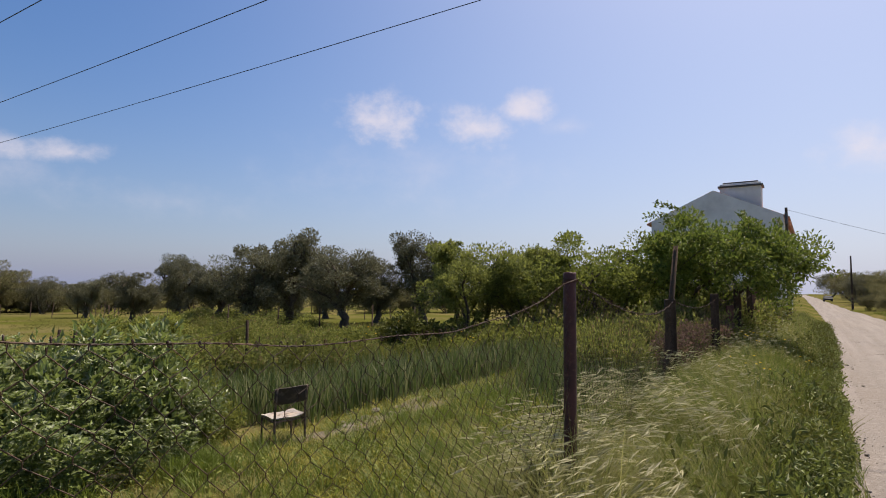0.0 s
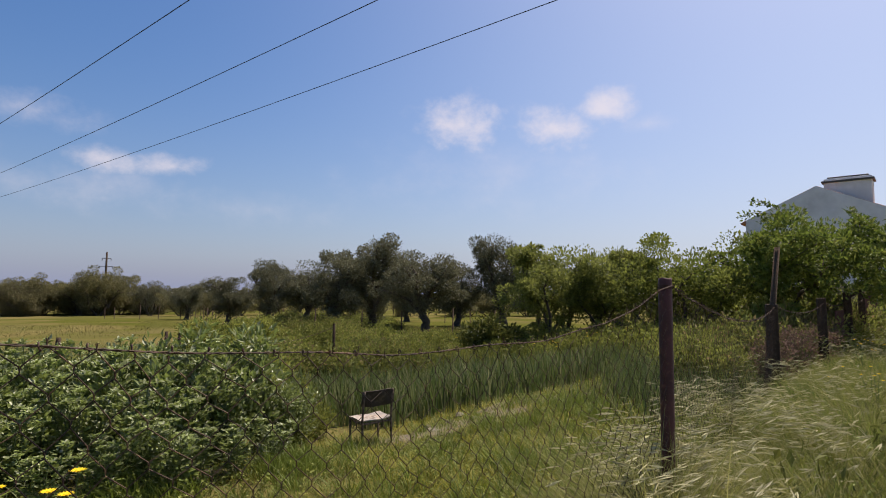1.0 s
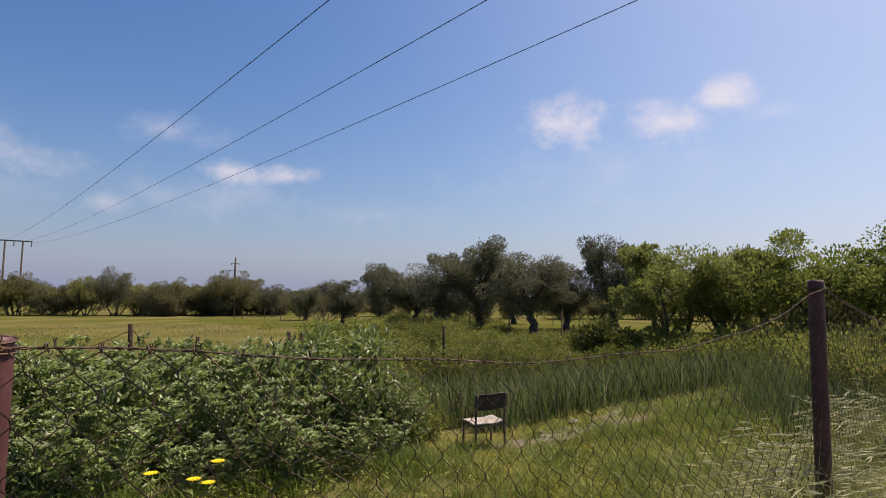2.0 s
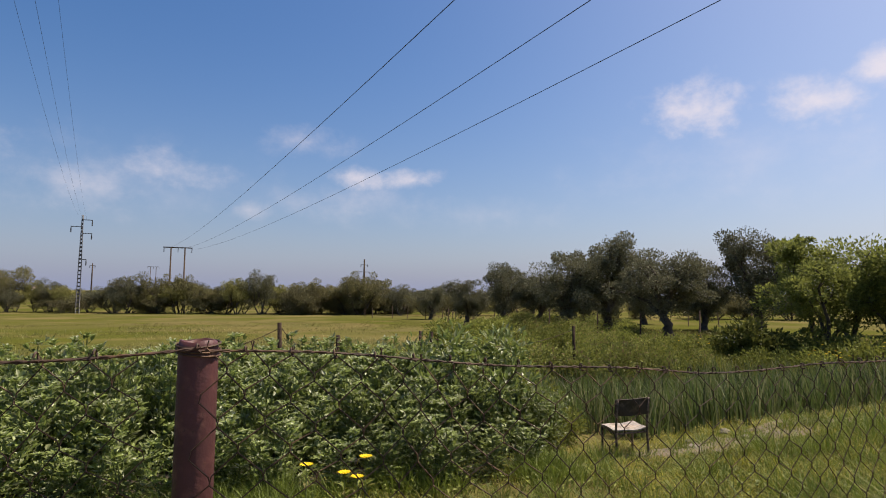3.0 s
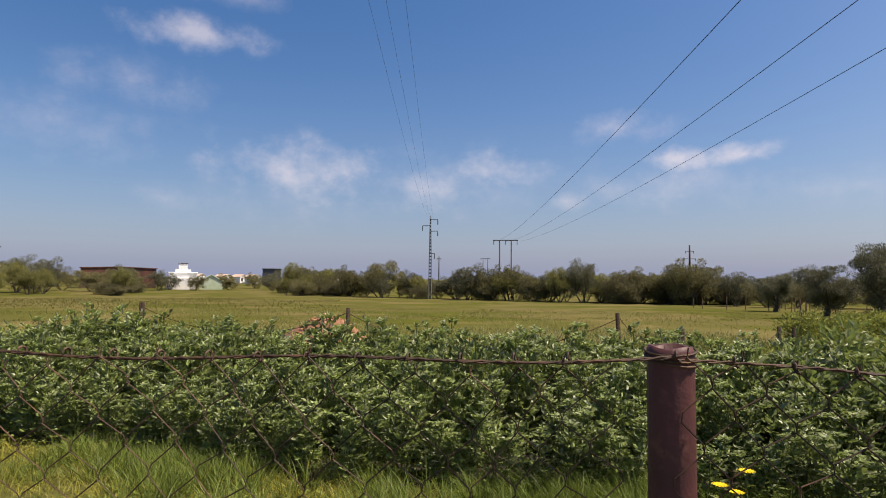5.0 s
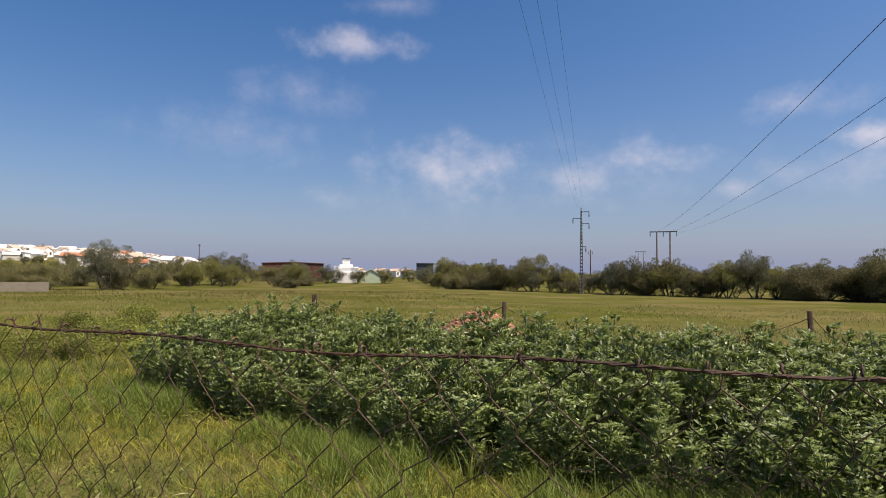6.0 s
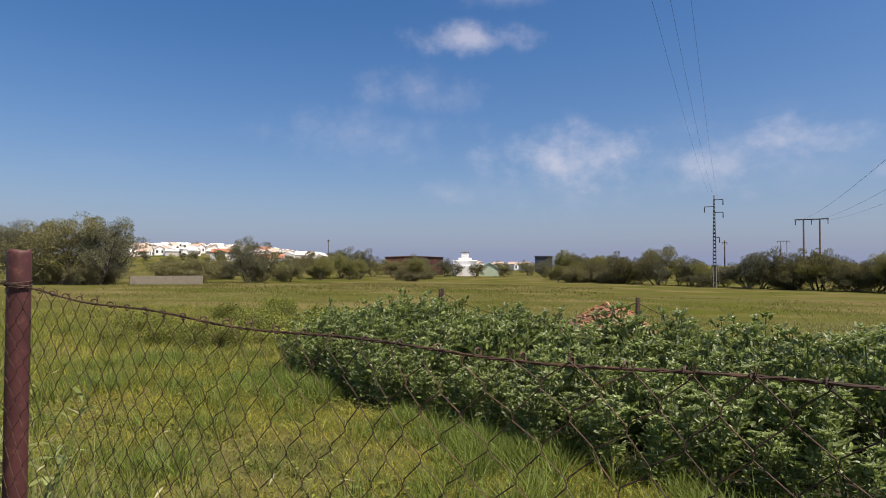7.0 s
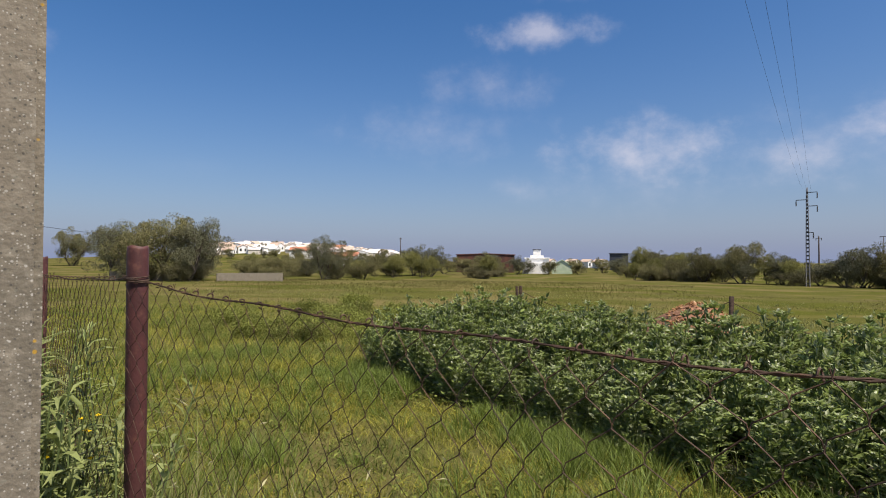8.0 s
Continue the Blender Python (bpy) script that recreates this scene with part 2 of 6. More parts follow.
M_DRYVINE = material("dead vine", (0.21, 0.135, 0.1), 0.9, spec=0.1, island=0.4, objrand=0.2, translucent=0.2, leaf_tint=(0.14, 0.15, 0.05, 0.4))
M_LANCE = material("pale lance-shaped weed leaf", (0.22, 0.245, 0.085), 0.55, island=0.35, translucent=0.35, leaf_tint=(0.15, 0.18, 0.045, 0.35))
M_BARK = material("grey-brown bark", (0.10, 0.08, 0.06), 0.9, scales=[(6.0, (0.05, 0.04, 0.03), 0.4, 0.65)], bump=0.8, bump_scale=18)
M_STEM = material("green stem", (0.10, 0.13, 0.04), 0.6)
M_RUST = material("red-brown rusted pipe", (0.08, 0.028, 0.027), 0.55, scales=[(9.0, (0.052, 0.02, 0.019), 0.45, 0.65), (45.0, (0.12, 0.05, 0.038), 0.55, 0.75), (160.0, (0.06, 0.026, 0.022), 0.6, 0.7)], bump=0.1, bump_scale=120)
M_WIRE = material("rusty wire", (0.062, 0.035, 0.022), 0.7, metal=0.1, scales=[(30.0, (0.125, 0.068, 0.038), 0.5, 0.7), (9.0, (0.04, 0.024, 0.016), 0.5, 0.62)])
M_STAKE = material("dark stake wood", (0.04, 0.026, 0.019), 0.9, spec=0.1, scales=[(25.0, (0.07, 0.05, 0.038), 0.5, 0.7)], bump=0.6, bump_scale=60)
M_MIDLEAF = material("mid green leaf", (0.155, 0.178, 0.038), 0.6, spec=0.15, island=0.4, objrand=0.18, translucent=0.5, leaf_tint=(0.11, 0.13, 0.03, 0.25))
M_CONC = material("weathered concrete", (0.18, 0.152, 0.115), 0.9, scales=[(3.0, (0.14, 0.12, 0.09), 0.4, 0.65), (38.0, (0.225, 0.195, 0.15), 0.5, 0.7), (120.0, (0.17, 0.155, 0.12), 0.58, 0.7)], bump=0.2, bump_scale=90, spots=[(120.0, 0.33, 0.09, (0.36, 0.335, 0.29)), (230.0, 0.4, 0.25, (0.32, 0.295, 0.25)), (160.0, 0.38, 0.22, (0.09, 0.08, 0.065)), (60.0, 0.25, 0.03, (0.40, 0.24, 0.04))])
M_WOOD = material("dark weathered timber", (0.055, 0.038, 0.026), 0.9, spec=0.1, scales=[(20.0, (0.09, 0.066, 0.048), 0.5, 0.7)], bump=0.6, bump_scale=60)
M_GREYW = material("grey weathered timber", (0.085, 0.056, 0.038), 0.95, spec=0.1, scales=[(25.0, (0.07, 0.055, 0.04), 0.45, 0.65)], bump=0.6, bump_scale=70)
M_STEEL = material("dark galvanised steel", (0.10, 0.10, 0.105), 0.6, metal=0.4, scales=[(12.0, (0.06, 0.06, 0.06), 0.45, 0.6)])
M_CABLE = material("line conductor", (0.03, 0.032, 0.036), 0.6)
M_WHITE = material("whitewashed render", (0.78, 0.77, 0.74), 0.85, scales=[(1.2, (0.68, 0.66, 0.62), 0.45, 0.7)], bump=0.1, bump_scale=30)
M_GREYWALL = material("pale grey render", (0.84, 0.81, 0.77), 0.9, scales=[(0.7, (0.66, 0.63, 0.59), 0.45, 0.65), (4.0, (0.78, 0.75, 0.71), 0.5, 0.7), (0.25, (0.72, 0.69, 0.64), 0.5, 0.62)], bump=0.1, bump_scale=30)
M_ROOFT = material("pale tan tile", (0.50, 0.38, 0.29), 0.85, scales=[(0.8, (0.42, 0.30, 0.23), 0.4, 0.65)])
M_CREAM = material("cream render", (0.60, 0.55, 0.47), 0.85, scales=[(0.8, (0.52, 0.47, 0.40), 0.4, 0.65)])
M_TILE = material("terracotta tile", (0.42, 0.16, 0.085), 0.8, scales=[(1.5, (0.33, 0.13, 0.08), 0.4, 0.65), (9.0, (0.50, 0.24, 0.14), 0.5, 0.7)], objrand=0.1)
M_ROOFW = material("sunlit pale roof", (0.70, 0.66, 0.62), 0.85, scales=[(0.8, (0.62, 0.56, 0.5), 0.4, 0.65)])
M_BROWN = material("brown metal cladding", (0.125, 0.05, 0.032), 0.7, scales=[(0.6, (0.075, 0.035, 0.03), 0.4, 0.6)])
M_DARKH = material("dark cladding", (0.045, 0.05, 0.065), 0.6, scales=[(0.5, (0.06, 0.065, 0.08), 0.4, 0.6)])
M_GLASSHOUSE = material("pale green sheeting", (0.42, 0.50, 0.34), 0.6, scales=[(1.0, (0.48, 0.54, 0.40), 0.4, 0.6)])
M_PANE = material("dark window pane", (0.03, 0.035, 0.04), 0.15, spec=0.6)
M_YELLOW = material("yellow petal", (0.72, 0.50, 0.01), 0.6, island=0.15, translucent=0.2)
M_FLOWER = material("pale blossom", (0.55, 0.53, 0.42), 0.7, island=0.2, translucent=0.3)

# ---- mesh tools ----
RNG = np.random.default_rng(7)


class Geo:
    """Collects vertices and faces, to be linked as one mesh."""

    def __init__(self):
        self.v, self.f, self.n = [], [], 0

    def add(self, verts, faces):
        verts = np.asarray(verts, float).reshape(-1, 3)
        self.v.append(verts)
        self.f.append(np.asarray(faces, int) + self.n)
        self.n += len(verts)

    def tube(self, pts, radii, sides=6, caps=True):
        pts = np.asarray(pts, float)
        k = len(pts)
        radii = np.ones(k) * radii
        tan = np.gradient(pts, axis=0)
        tan /= np.linalg.norm(tan, axis=1)[:, None] + 1e-12
        ref = np.where(np.abs(tan[:, 2:3]) > 0.9, [[1.0, 0, 0]], [[0, 0, 1.0]])
        ref[:] = ref[0] if np.abs(tan[:, 2]).max() < 0.97 or np.abs(tan[:, 2]).min() > 0.5 else ref
        a = np.cross(tan, ref)
        a /= np.linalg.norm(a, axis=1)[:, None] + 1e-12
        b = np.cross(tan, a)
        ang = np.arange(sides) * 2 * np.pi / sides
        ring = pts[:, None] + radii[:, None, None] * (a[:, None] * np.cos(ang)[None, :, None] + b[:, None] * np.sin(ang)[None, :, None])
        i, j = np.meshgrid(np.arange(k - 1), np.arange(sides), indexing="ij")
        q = np.stack([i * sides + j, i * sides + (j + 1) % sides, (i + 1) * sides + (j + 1) % sides, (i + 1) * sides + j], -1).reshape(-1, 4)
        start = self.n
        self.add(ring, q)
        if caps:
            for e, row in ((0, 0), (k - 1, k - 1)):
                c = self.n
                self.v.append(pts[e][None])
                self.n += 1
                idx = np.arange(sides)
                self.f.append(np.stack([np.full(sides, c), start + row * sides + idx, start + row * sides + (idx + 1) % sides], -1))

    def box(self, size, m=None, bevel=0.0):
        bm = bmesh.new()
        bmesh.ops.create_cube(bm, size=1)
        bmesh.ops.scale(bm, vec=size, verts=bm.verts)
        if bevel:
            bmesh.ops.bevel(bm, geom=bm.edges[:], offset=bevel, segments=2, affect="EDGES", profile=0.5)
        if m is not None:
            bmesh.ops.transform(bm, matrix=m, verts=bm.verts)
        bm.verts.index_update()
        co = np.array([v.co[:] for v in bm.verts])
        for cnt in {len(f.verts) for f in bm.faces}:
            fs = [[v.index for v in f.verts] for f in bm.faces if len(f.verts) == cnt]
            self.f.append(np.array(fs) + self.n)
        self.v.append(co)
        self.n += len(co)
        bm.free()

    def leaves(self, base, way, up, length, width, fold=0.25):
        """Leaves of five points, folded along the midrib."""
        n = len(base)
        way = way / (np.linalg.norm(way, axis=1)[:, None] + 1e-9)
        side = np.cross(way, up)
        side /= np.linalg.norm(side, axis=1)[:, None] + 1e-9
        nor = np.cross(side, way)
        L, W = (np.ones(n) * length)[:, None], (np.ones(n) * width)[:, None]
        mid = base + way * L * 0.5
        v = np.stack([base, mid + side * W * 0.5 + nor * W * fold, mid, mid - side * W * 0.5 + nor * W * fold, base + way * L - nor * L * 0.08], 1)
        o = np.arange(n)[:, None, None] * 5
        f = (np.array([[0, 2, 1], [0, 3, 2], [1, 2, 4], [2, 3, 4]])[None] + o).reshape(-1, 3)
        self.add(v, f)

    def broad_leaves(self, base, way, up, length, width, fold=0.18, droop=0.12):
        """Oval leaves of eight points, folded along the midrib and curling down to the tip."""
        n = len(base)
        way = way / (np.linalg.norm(way, axis=1)[:, None] + 1e-9)
        side = np.cross(way, up)
        side /= np.linalg.norm(side, axis=1)[:, None] + 1e-9
        nor = np.cross(side, way)
        L, W = (np.ones(n) * length)[:, None], (np.ones(n) * width)[:, None]
        m1, m2 = base + way * L * 0.33 + nor * L * droop * 0.3, base + way * L * 0.7
        a, b = side * W * 0.46, side * W * 0.43
        v = np.stack([base, m1, m2, base + way * L * 0.98 - nor * L * droop, m1 + a + nor * W * fold, m1 - a + nor * W * fold, m2 + b + nor * W * fold, m2 - b + nor * W * fold], 1)
        o = np.arange(n)[:, None, None] * 8
        f = (np.array([[0, 1, 4], [0, 5, 1], [4, 1, 2], [4, 2, 6], [1, 5, 7], [1, 7, 2], [6, 2, 3], [2, 7, 3]])[None] + o).reshape(-1, 3)
        self.add(v, f)

    def blades(self, base, height, width, lean, bend=0.5, segs=3):
        """Grass blades: base points, heights, a lean vector (x, y) for each tip."""
        n = len(base)
        ang = RNG.uniform(0, np.pi * 2, n)
        side = np.stack([np.cos(ang), np.sin(ang), np.zeros(n)], 1)
        rows = []
        for s in range(segs + 1):
            u = s / segs
            p = base.copy()
            p[:, :2] += lean * (u ** (1 + bend))[..., None] if isinstance(u, np.ndarray) else lean * u ** (1 + bend)
            p[:, 2] += height * (u - 0.18 * u * u)
            w = (width * (1 - u) ** 0.7 * 0.5)[:, None]
            if s < segs:
                rows += [p - side * w, p + side * w]
            else:
                rows += [p]
        v = np.stack(rows, 1)
        k = v.shape[1]
        t = []
        for s in range(segs - 1):
            a = 2 * s
            t += [[a, a + 1, a + 3], [a, a + 3, a + 2]]
        t += [[2 * segs - 2, 2 * segs - 1, 2 * segs]]
        f = (np.array(t)[None] + (np.arange(n) * k)[:, None, None]).reshape(-1, 3)
        self.add(v, f)

    def mesh(self, name, mat, smooth=False):
        me = bpy.data.meshes.new(name)
        v = np.concatenate(self.v)
        loops = np.concatenate([f.ravel() for f in self.f])
        sizes = np.concatenate([np.full(len(f), f.shape[1]) for f in self.f])
        me.vertices.add(len(v))
        me.vertices.foreach_set("co", v.ravel())
        me.loops.add(len(loops))
        me.loops.foreach_set("vertex_index", loops.astype(np.int32))
        me.polygons.add(len(sizes))
        me.polygons.foreach_set("loop_start", (np.cumsum(sizes) - sizes).astype(np.int32))
        me.polygons.foreach_set("use_smooth", np.full(len(sizes), smooth))
        me.update(calc_edges=True)
        me.validate()
        me.materials.append(mat)
        return me


def part(name, geo, mat, parent=None, label="", smooth=False):
    ob = new(name, geo.mesh(name, mat, smooth))
    if parent is not None:
        ob.parent = parent
    if label:
        tagged(ob, label)
    return ob


def holder(name, label, category, group="", m=None, kind=""):
    ob = new(name)
    ob.empty_display_size = 0.2
    if m is not None:
        ob.matrix_basis = m
    return tagged(ob, label, category, group, kind)


# ---- ground ----
PX = [-2000, -400, -150, -65, -25, -10, -7, -5, -4, -2.5, -1.3, -0.6, -0.14, 0.1, 4.4, 4.7, 6.0, 2000]
PZ = [-1.6, -1.6, -1.5, -0.9, -0.4, -0.1, 0.07, 0.19, 0.23, 0.27, 0.3, 0.3, 0.12, -0.01, -0.01, 0.15, 0.2, 0.3]


def bend(y):
    """How far the track has swung aside at y."""
    return np.interp(y, [40, 100, 150, 250, 420], [0, -0.8, -2.0, -4.2, -10.0])


def gz(x, y):
    """Height of the ground."""
    x, y = np.asarray(x, float), np.asarray(y, float)
    r = np.hypot(x, y)
    z = np.interp(x - bend(y), PX, PZ) + 0.012 * np.clip(r - 95, 0, 420) - 0.02 * np.clip(r - 700, 0, 3000)
    z = z + 8.5 * np.exp(-((x + 200) ** 2 + (y + 275) ** 2) / (2 * 58.0 ** 2))
    z = z - 0.32 * np.exp(-(((x + 6.9) / 1.6) ** 2) - ((y - 9.0) / 4.2) ** 4)
    z = z - 0.12 * np.exp(-(((x + 4.4) / 1.0) ** 2) - ((y - 4.2) / 1.2) ** 2)
    near = np.clip((x < -0.2) * 1.0, 0, 1)
    return z + near * 0.025 * np.sin(x * 2.1 + 1.3 * np.sin(y * 0.9)) * np.cos(y * 1.7 + np.sin(x))


def ground_sheet():
    def axis(inner, step, outer):
        a = list(np.arange(-inner, inner + step / 2, step))
        s, p = step, inner
        while p < outer:
            s *= 1.16
            p += s
            a += [p]
            a = [-p] + a
        return np.array(a)
    xs, ys = axis(12, 0.25, 2400), axis(14, 0.5, 2400)
    xs = np.unique(np.concatenate([xs, [-0.14, 0.0, 0.1, 4.4, 4.55, 4.7]]))
    X, Y = np.meshgrid(xs, ys, indexing="ij")
    V = np.stack([X, Y, gz(X, Y)], -1).reshape(-1, 3)
    i, j = np.meshgrid(np.arange(len(xs) - 1), np.arange(len(ys) - 1), indexing="ij")
    k = len(ys)
    F = np.stack([i * k + j, (i + 1) * k + j, (i + 1) * k + j + 1, i * k + j + 1], -1).reshape(-1, 4)
    g = Geo()
    g.add(V, F)
    return part("ground", g, M_GROUND, smooth=True)


tagged(ground_sheet(), "uneven green field with dry patches running to the horizon", "ground", kind="structure")


def road_strip():
    ys = np.concatenate([np.arange(-60, 60, 0.4), np.arange(60, 420, 6)])
    us = np.linspace(0, 1, 22)
    Y, U = np.meshgrid(ys, us, indexing="ij")
    left = np.interp(Y, [-60, 0, 5, 20, 60], [0.05, 0.06, 0.14, 0.5, 0.6]) + 0.05 * np.sin(Y * 1.3) + 0.04 * np.sin(Y * 3.7)
    right = 4.35 + 0.12 * np.sin(Y * 0.8 + 1)
    X = left + (right - left) * U + bend(Y)
    ruts = -0.025 * (np.exp(-((U - 0.3) / 0.07) ** 2) + np.exp(-((U - 0.72) / 0.07) ** 2))
    Z = 0.012 + ruts + 0.012 * np.sin(Y * 2.3 + 5 * U) * np.sin(X * 4.1) + 0.05 * (Y > 60) + 0.03 * np.sin(np.pi * U) + 0.012 * np.clip(np.hypot(X, Y) - 95, 0, 420)
    g = Geo()
    n = len(us)
    i, j = np.meshgrid(np.arange(len(ys) - 1), np.arange(n - 1), indexing="ij")
    g.add(np.stack([X, Y, Z], -1), np.stack([i * n + j, i * n + j + 1, (i + 1) * n + j + 1, (i + 1) * n + j], -1).reshape(-1, 4))
    return part("road", g, M_ROAD, smooth=True)


tagged(road_strip(), "pale dusty gravel track with shallow wheel ruts", "road", kind="structure")


# ---- trees ----
def make_tree(name, label, height, spread, trunk, girth, leaf, count, leaf_mat, bark=M_BARK, lumps=26, droop=0.0, low=0.25, flat=1.0, seed=1, stems=1, tip=0.35, sprays=0, clump=0.135, reach=0.19):
    """A tree at the origin: tapered trunk and limbs, and a crown of leaves gathered in uneven clumps."""
    rg = np.random.default_rng(seed)
    wood = Geo()
    ends = []
    for s in range(stems):
        a0 = rg.uniform(0, 6.28)
        foot = np.array([math.cos(a0), math.sin(a0), 0]) * (girth * 1.2 * (stems > 1))
        lean = np.array([math.cos(a0), math.sin(a0), 0]) * spread * (0.04 if stems == 1 else 0.14)
        us = np.linspace(0, 1, 6)
        path = foot + np.outer(us, lean) + np.outer(us, [0, 0, trunk]) + rg.normal(size=(6, 3)) * girth * 0.35 * us[:, None]
        path[0, 2] = -0.12
        wood.tube(path, girth * np.array([1.35, 1.0, 0.88, 0.8, 0.75, 0.7]) / (1 if stems == 1 else 1.6), 9)
        limbs = max(3, int(6 / stems))
        for k in range(limbs):
            a = a0 + 6.28 * k / limbs + rg.uniform(-0.4, 0.4)
            span = spread * 0.5 * rg.uniform(0.5, 0.85)
            top = np.array([math.cos(a) * span, math.sin(a) * span, (height - trunk) * rg.uniform(0.35, 0.8)])
            u = np.linspace(0, 1, 6)[:, None]
            limb = path[-1] + u * top * [1, 1, 0] + (u ** 0.75) * top * [0, 0, 1] + rg.normal(size=(6, 3)) * 0.04 * spread * u
            wood.tube(limb, girth * np.linspace(0.5, 0.12, 6), 6)
            ends.append(limb[-1])
            ends.append(limb[3])
            for q in range(3):
                st = limb[rg.integers(2, 5)]
                en = st + rg.normal(size=3) * [0.13 * spread, 0.13 * spread, 0.07 * height] + [0, 0, 0.10 * height]
                wood.tube(np.linspace(st, en, 4) + rg.normal(size=(4, 3)) * 0.01 * spread * np.linspace(0, 1, 4)[:, None], girth * np.linspace(0.2, 0.06, 4), 5)
                ends.append(en)
    mid = np.array([0, 0, low * height + (1 - low) * height * 0.48])
    half = np.array([spread / 2, spread / 2, (1 - low) * height / 2 * flat])
    cen = [np.array(e) for e in ends]
    for k in range(lumps):
        d = rg.normal(size=3)
        d /= np.linalg.norm(d)
        cen.append(mid + d * half * rg.uniform(0.45, 0.92))
    cen = np.array(cen)
    rad = rg.uniform(0.55, 1.15, len(cen)) * spread * clump
    pick = rg.integers(0, len(cen), count)
    d = rg.normal(size=(count, 3))
    d /= np.linalg.norm(d, axis=1)[:, None]
    rr = rg.uniform(0.15, 1, count) ** 0.45
    pos = cen[pick] + d * (rad[pick] * rr)[:, None] * [1, 1, 0.8]
    stray = rg.random(count) < 0.02
    pos[stray] += d[stray] * (rad[pick][stray] * rg.uniform(0, 0.3, stray.sum()))[:, None]
    keep = (pos[:, 2] > low * height * 0.75) & (pos[:, 2] < height * 1.04)
    pos, d = pos[keep], d[keep]
    n = len(pos)
    way = d + rg.normal(size=(n, 3)) * 0.8 + [0, 0, tip - droop]
    up = rg.normal(size=(n, 3)) + [0, 0, 0.9]
    crown = Geo()
    crown.leaves(pos, way, up, leaf * rg.uniform(0.7, 1.35, n), leaf * 0.46 * rg.uniform(0.7, 1.3, n))
    for s in range(sprays):
        st = cen[rg.integers(0, len(cen))] * [1, 1, 1]
        a = rg.uniform(0, 6.28)
        en = st + np.array([math.cos(a), math.sin(a), rg.uniform(0.05, 0.6) if reach < 0.2 else rg.uniform(-0.05, 0.7)]) * spread * rg.uniform(0.4, 1.0) * reach
        line = np.linspace(st, en, 5)
        line[:, 2] += np.array([0, 0.02, 0.03, 0.02, -0.02]) * height
        wood.tube(line, girth * np.linspace(0.10, 0.04, 5), 4)
        m = 100
        u = rg.random(m)
        p = line[0] + (line[-1] - line[0]) * u[:, None] + np.stack([0 * u, 0 * u, 0.12 * height * u * (1 - u)], 1) + rg.normal(size=(m, 3)) * leaf * 0.38
        crown.leaves(p, rg.normal(size=(m, 3)) + (en - st) / np.linalg.norm(en - st), rg.normal(size=(m, 3)) + [0, 0, 1.2], leaf * rg.uniform(0.8, 1.4, m), leaf * 0.5)
    tree = holder(name, label, "tree")
    part("trunk", wood, bark, tree, smooth=True)
    part("crown", crown, leaf_mat, tree)
    return tree


def stand(tree, x, y, scale=1.0, turn=0.0, dz=0.0, tall=1.0, label="", group=""):
    c = copy_thing(tree, pose(x, y, float(gz(x, y)) + dz, 0, 0, turn))
    c.scale = (scale, scale, scale * tall)
    if label or group:
        tagged(c, label, group=group)
    return c


def drop_template(tree):
    for o in (*tree.children_recursive, tree):
        bpy.data.objects.remove(o)


OLIVES = [
    make_tree("olive_tree", "old olive tree with grey-green crown on a thick trunk", 4.6, 3.7, 0.95, 0.23, 0.105, 21000, M_OLIVE, lumps=40, low=0.12, seed=s, tip=0.6, sprays=14, clump=0.15)
    for s in (11, 12, 13)
]
# x, y, height above its foot, spread factor
for i, (x, y, h, w) in enumerate([
        (-36.9, 20.5, 3.6, 1.0), (-38.5, 24.8, 5.1, 0.95), (-30.6, 22.2, 3.9, 1.0), (-24.0, 19.5, 4.6, 1.05), (-24.1, 22.0, 5.5, 1.25),
        (-17.7, 19.5, 4.1, 1.25), (-24.3, 29.8, 4.3, 1.1), (-20.9, 30.2, 6.1, 1.15), (-44.0, 36.0, 4.2, 1.0), (-33.0, 34.0, 4.6, 1.1), (-50.0, 24.0, 3.4, 1.0), (-14.5, 33.0, 4.8, 1.2)]):
    sc = 0.5 * (h / 4.6 + w)
    stand(OLIVES[i % 3], x, y, sc, 67 * i, tall=h / 4.6 / sc, group="olive grove")

LUSH = [
    make_tree("fruit_tree", "broad leafy fruit tree in fresh bright green", 3.3, 3.6, 0.5, 0.09, 0.092, 17000, M_BRIGHT, lumps=26, low=0.12, seed=21, stems=3, tip=0.8, sprays=34, clump=0.115),
    make_tree("fruit_tree", "dense dark green fruit tree above the brambles", 3.2, 4.4, 0.5, 0.10, 0.09, 17000, M_MIDLEAF, lumps=28, low=0.10, seed=22, stems=3, tip=0.7, sprays=30, clump=0.115),
]
stand(LUSH[0], -8.6, 14.6, 1.0, 20, tall=1.0, group="fruit trees by the ditch")
stand(LUSH[0], -6.9, 15.4, 0.9, 140, tall=1.0, group="fruit trees by the ditch")
stand(LUSH[1], -5.1, 15.4, 1.02, 50, tall=0.98, group="fruit trees by the ditch")
stand(LUSH[0], -4.6, 17.5, 0.8, 250, tall=0.9, group="fruit trees by the ditch")
stand(LUSH[1], -3.8, 18.5, 0.7, 300, tall=0.8, group="fruit trees by the ditch")
PLUM = make_tree("plum_tree", "spreading fruit tree with long leafy sprays by the fence", 3.1, 4.4, 0.8, 0.10, 0.092, 22000, M_PLUM, lumps=34, low=0.12, flat=0.85, seed=31, stems=2, tip=0.3, sprays=90, clump=0.10, reach=0.26)
stand(PLUM, -1.85, 14.4, 0.97, 200, tall=1.14)

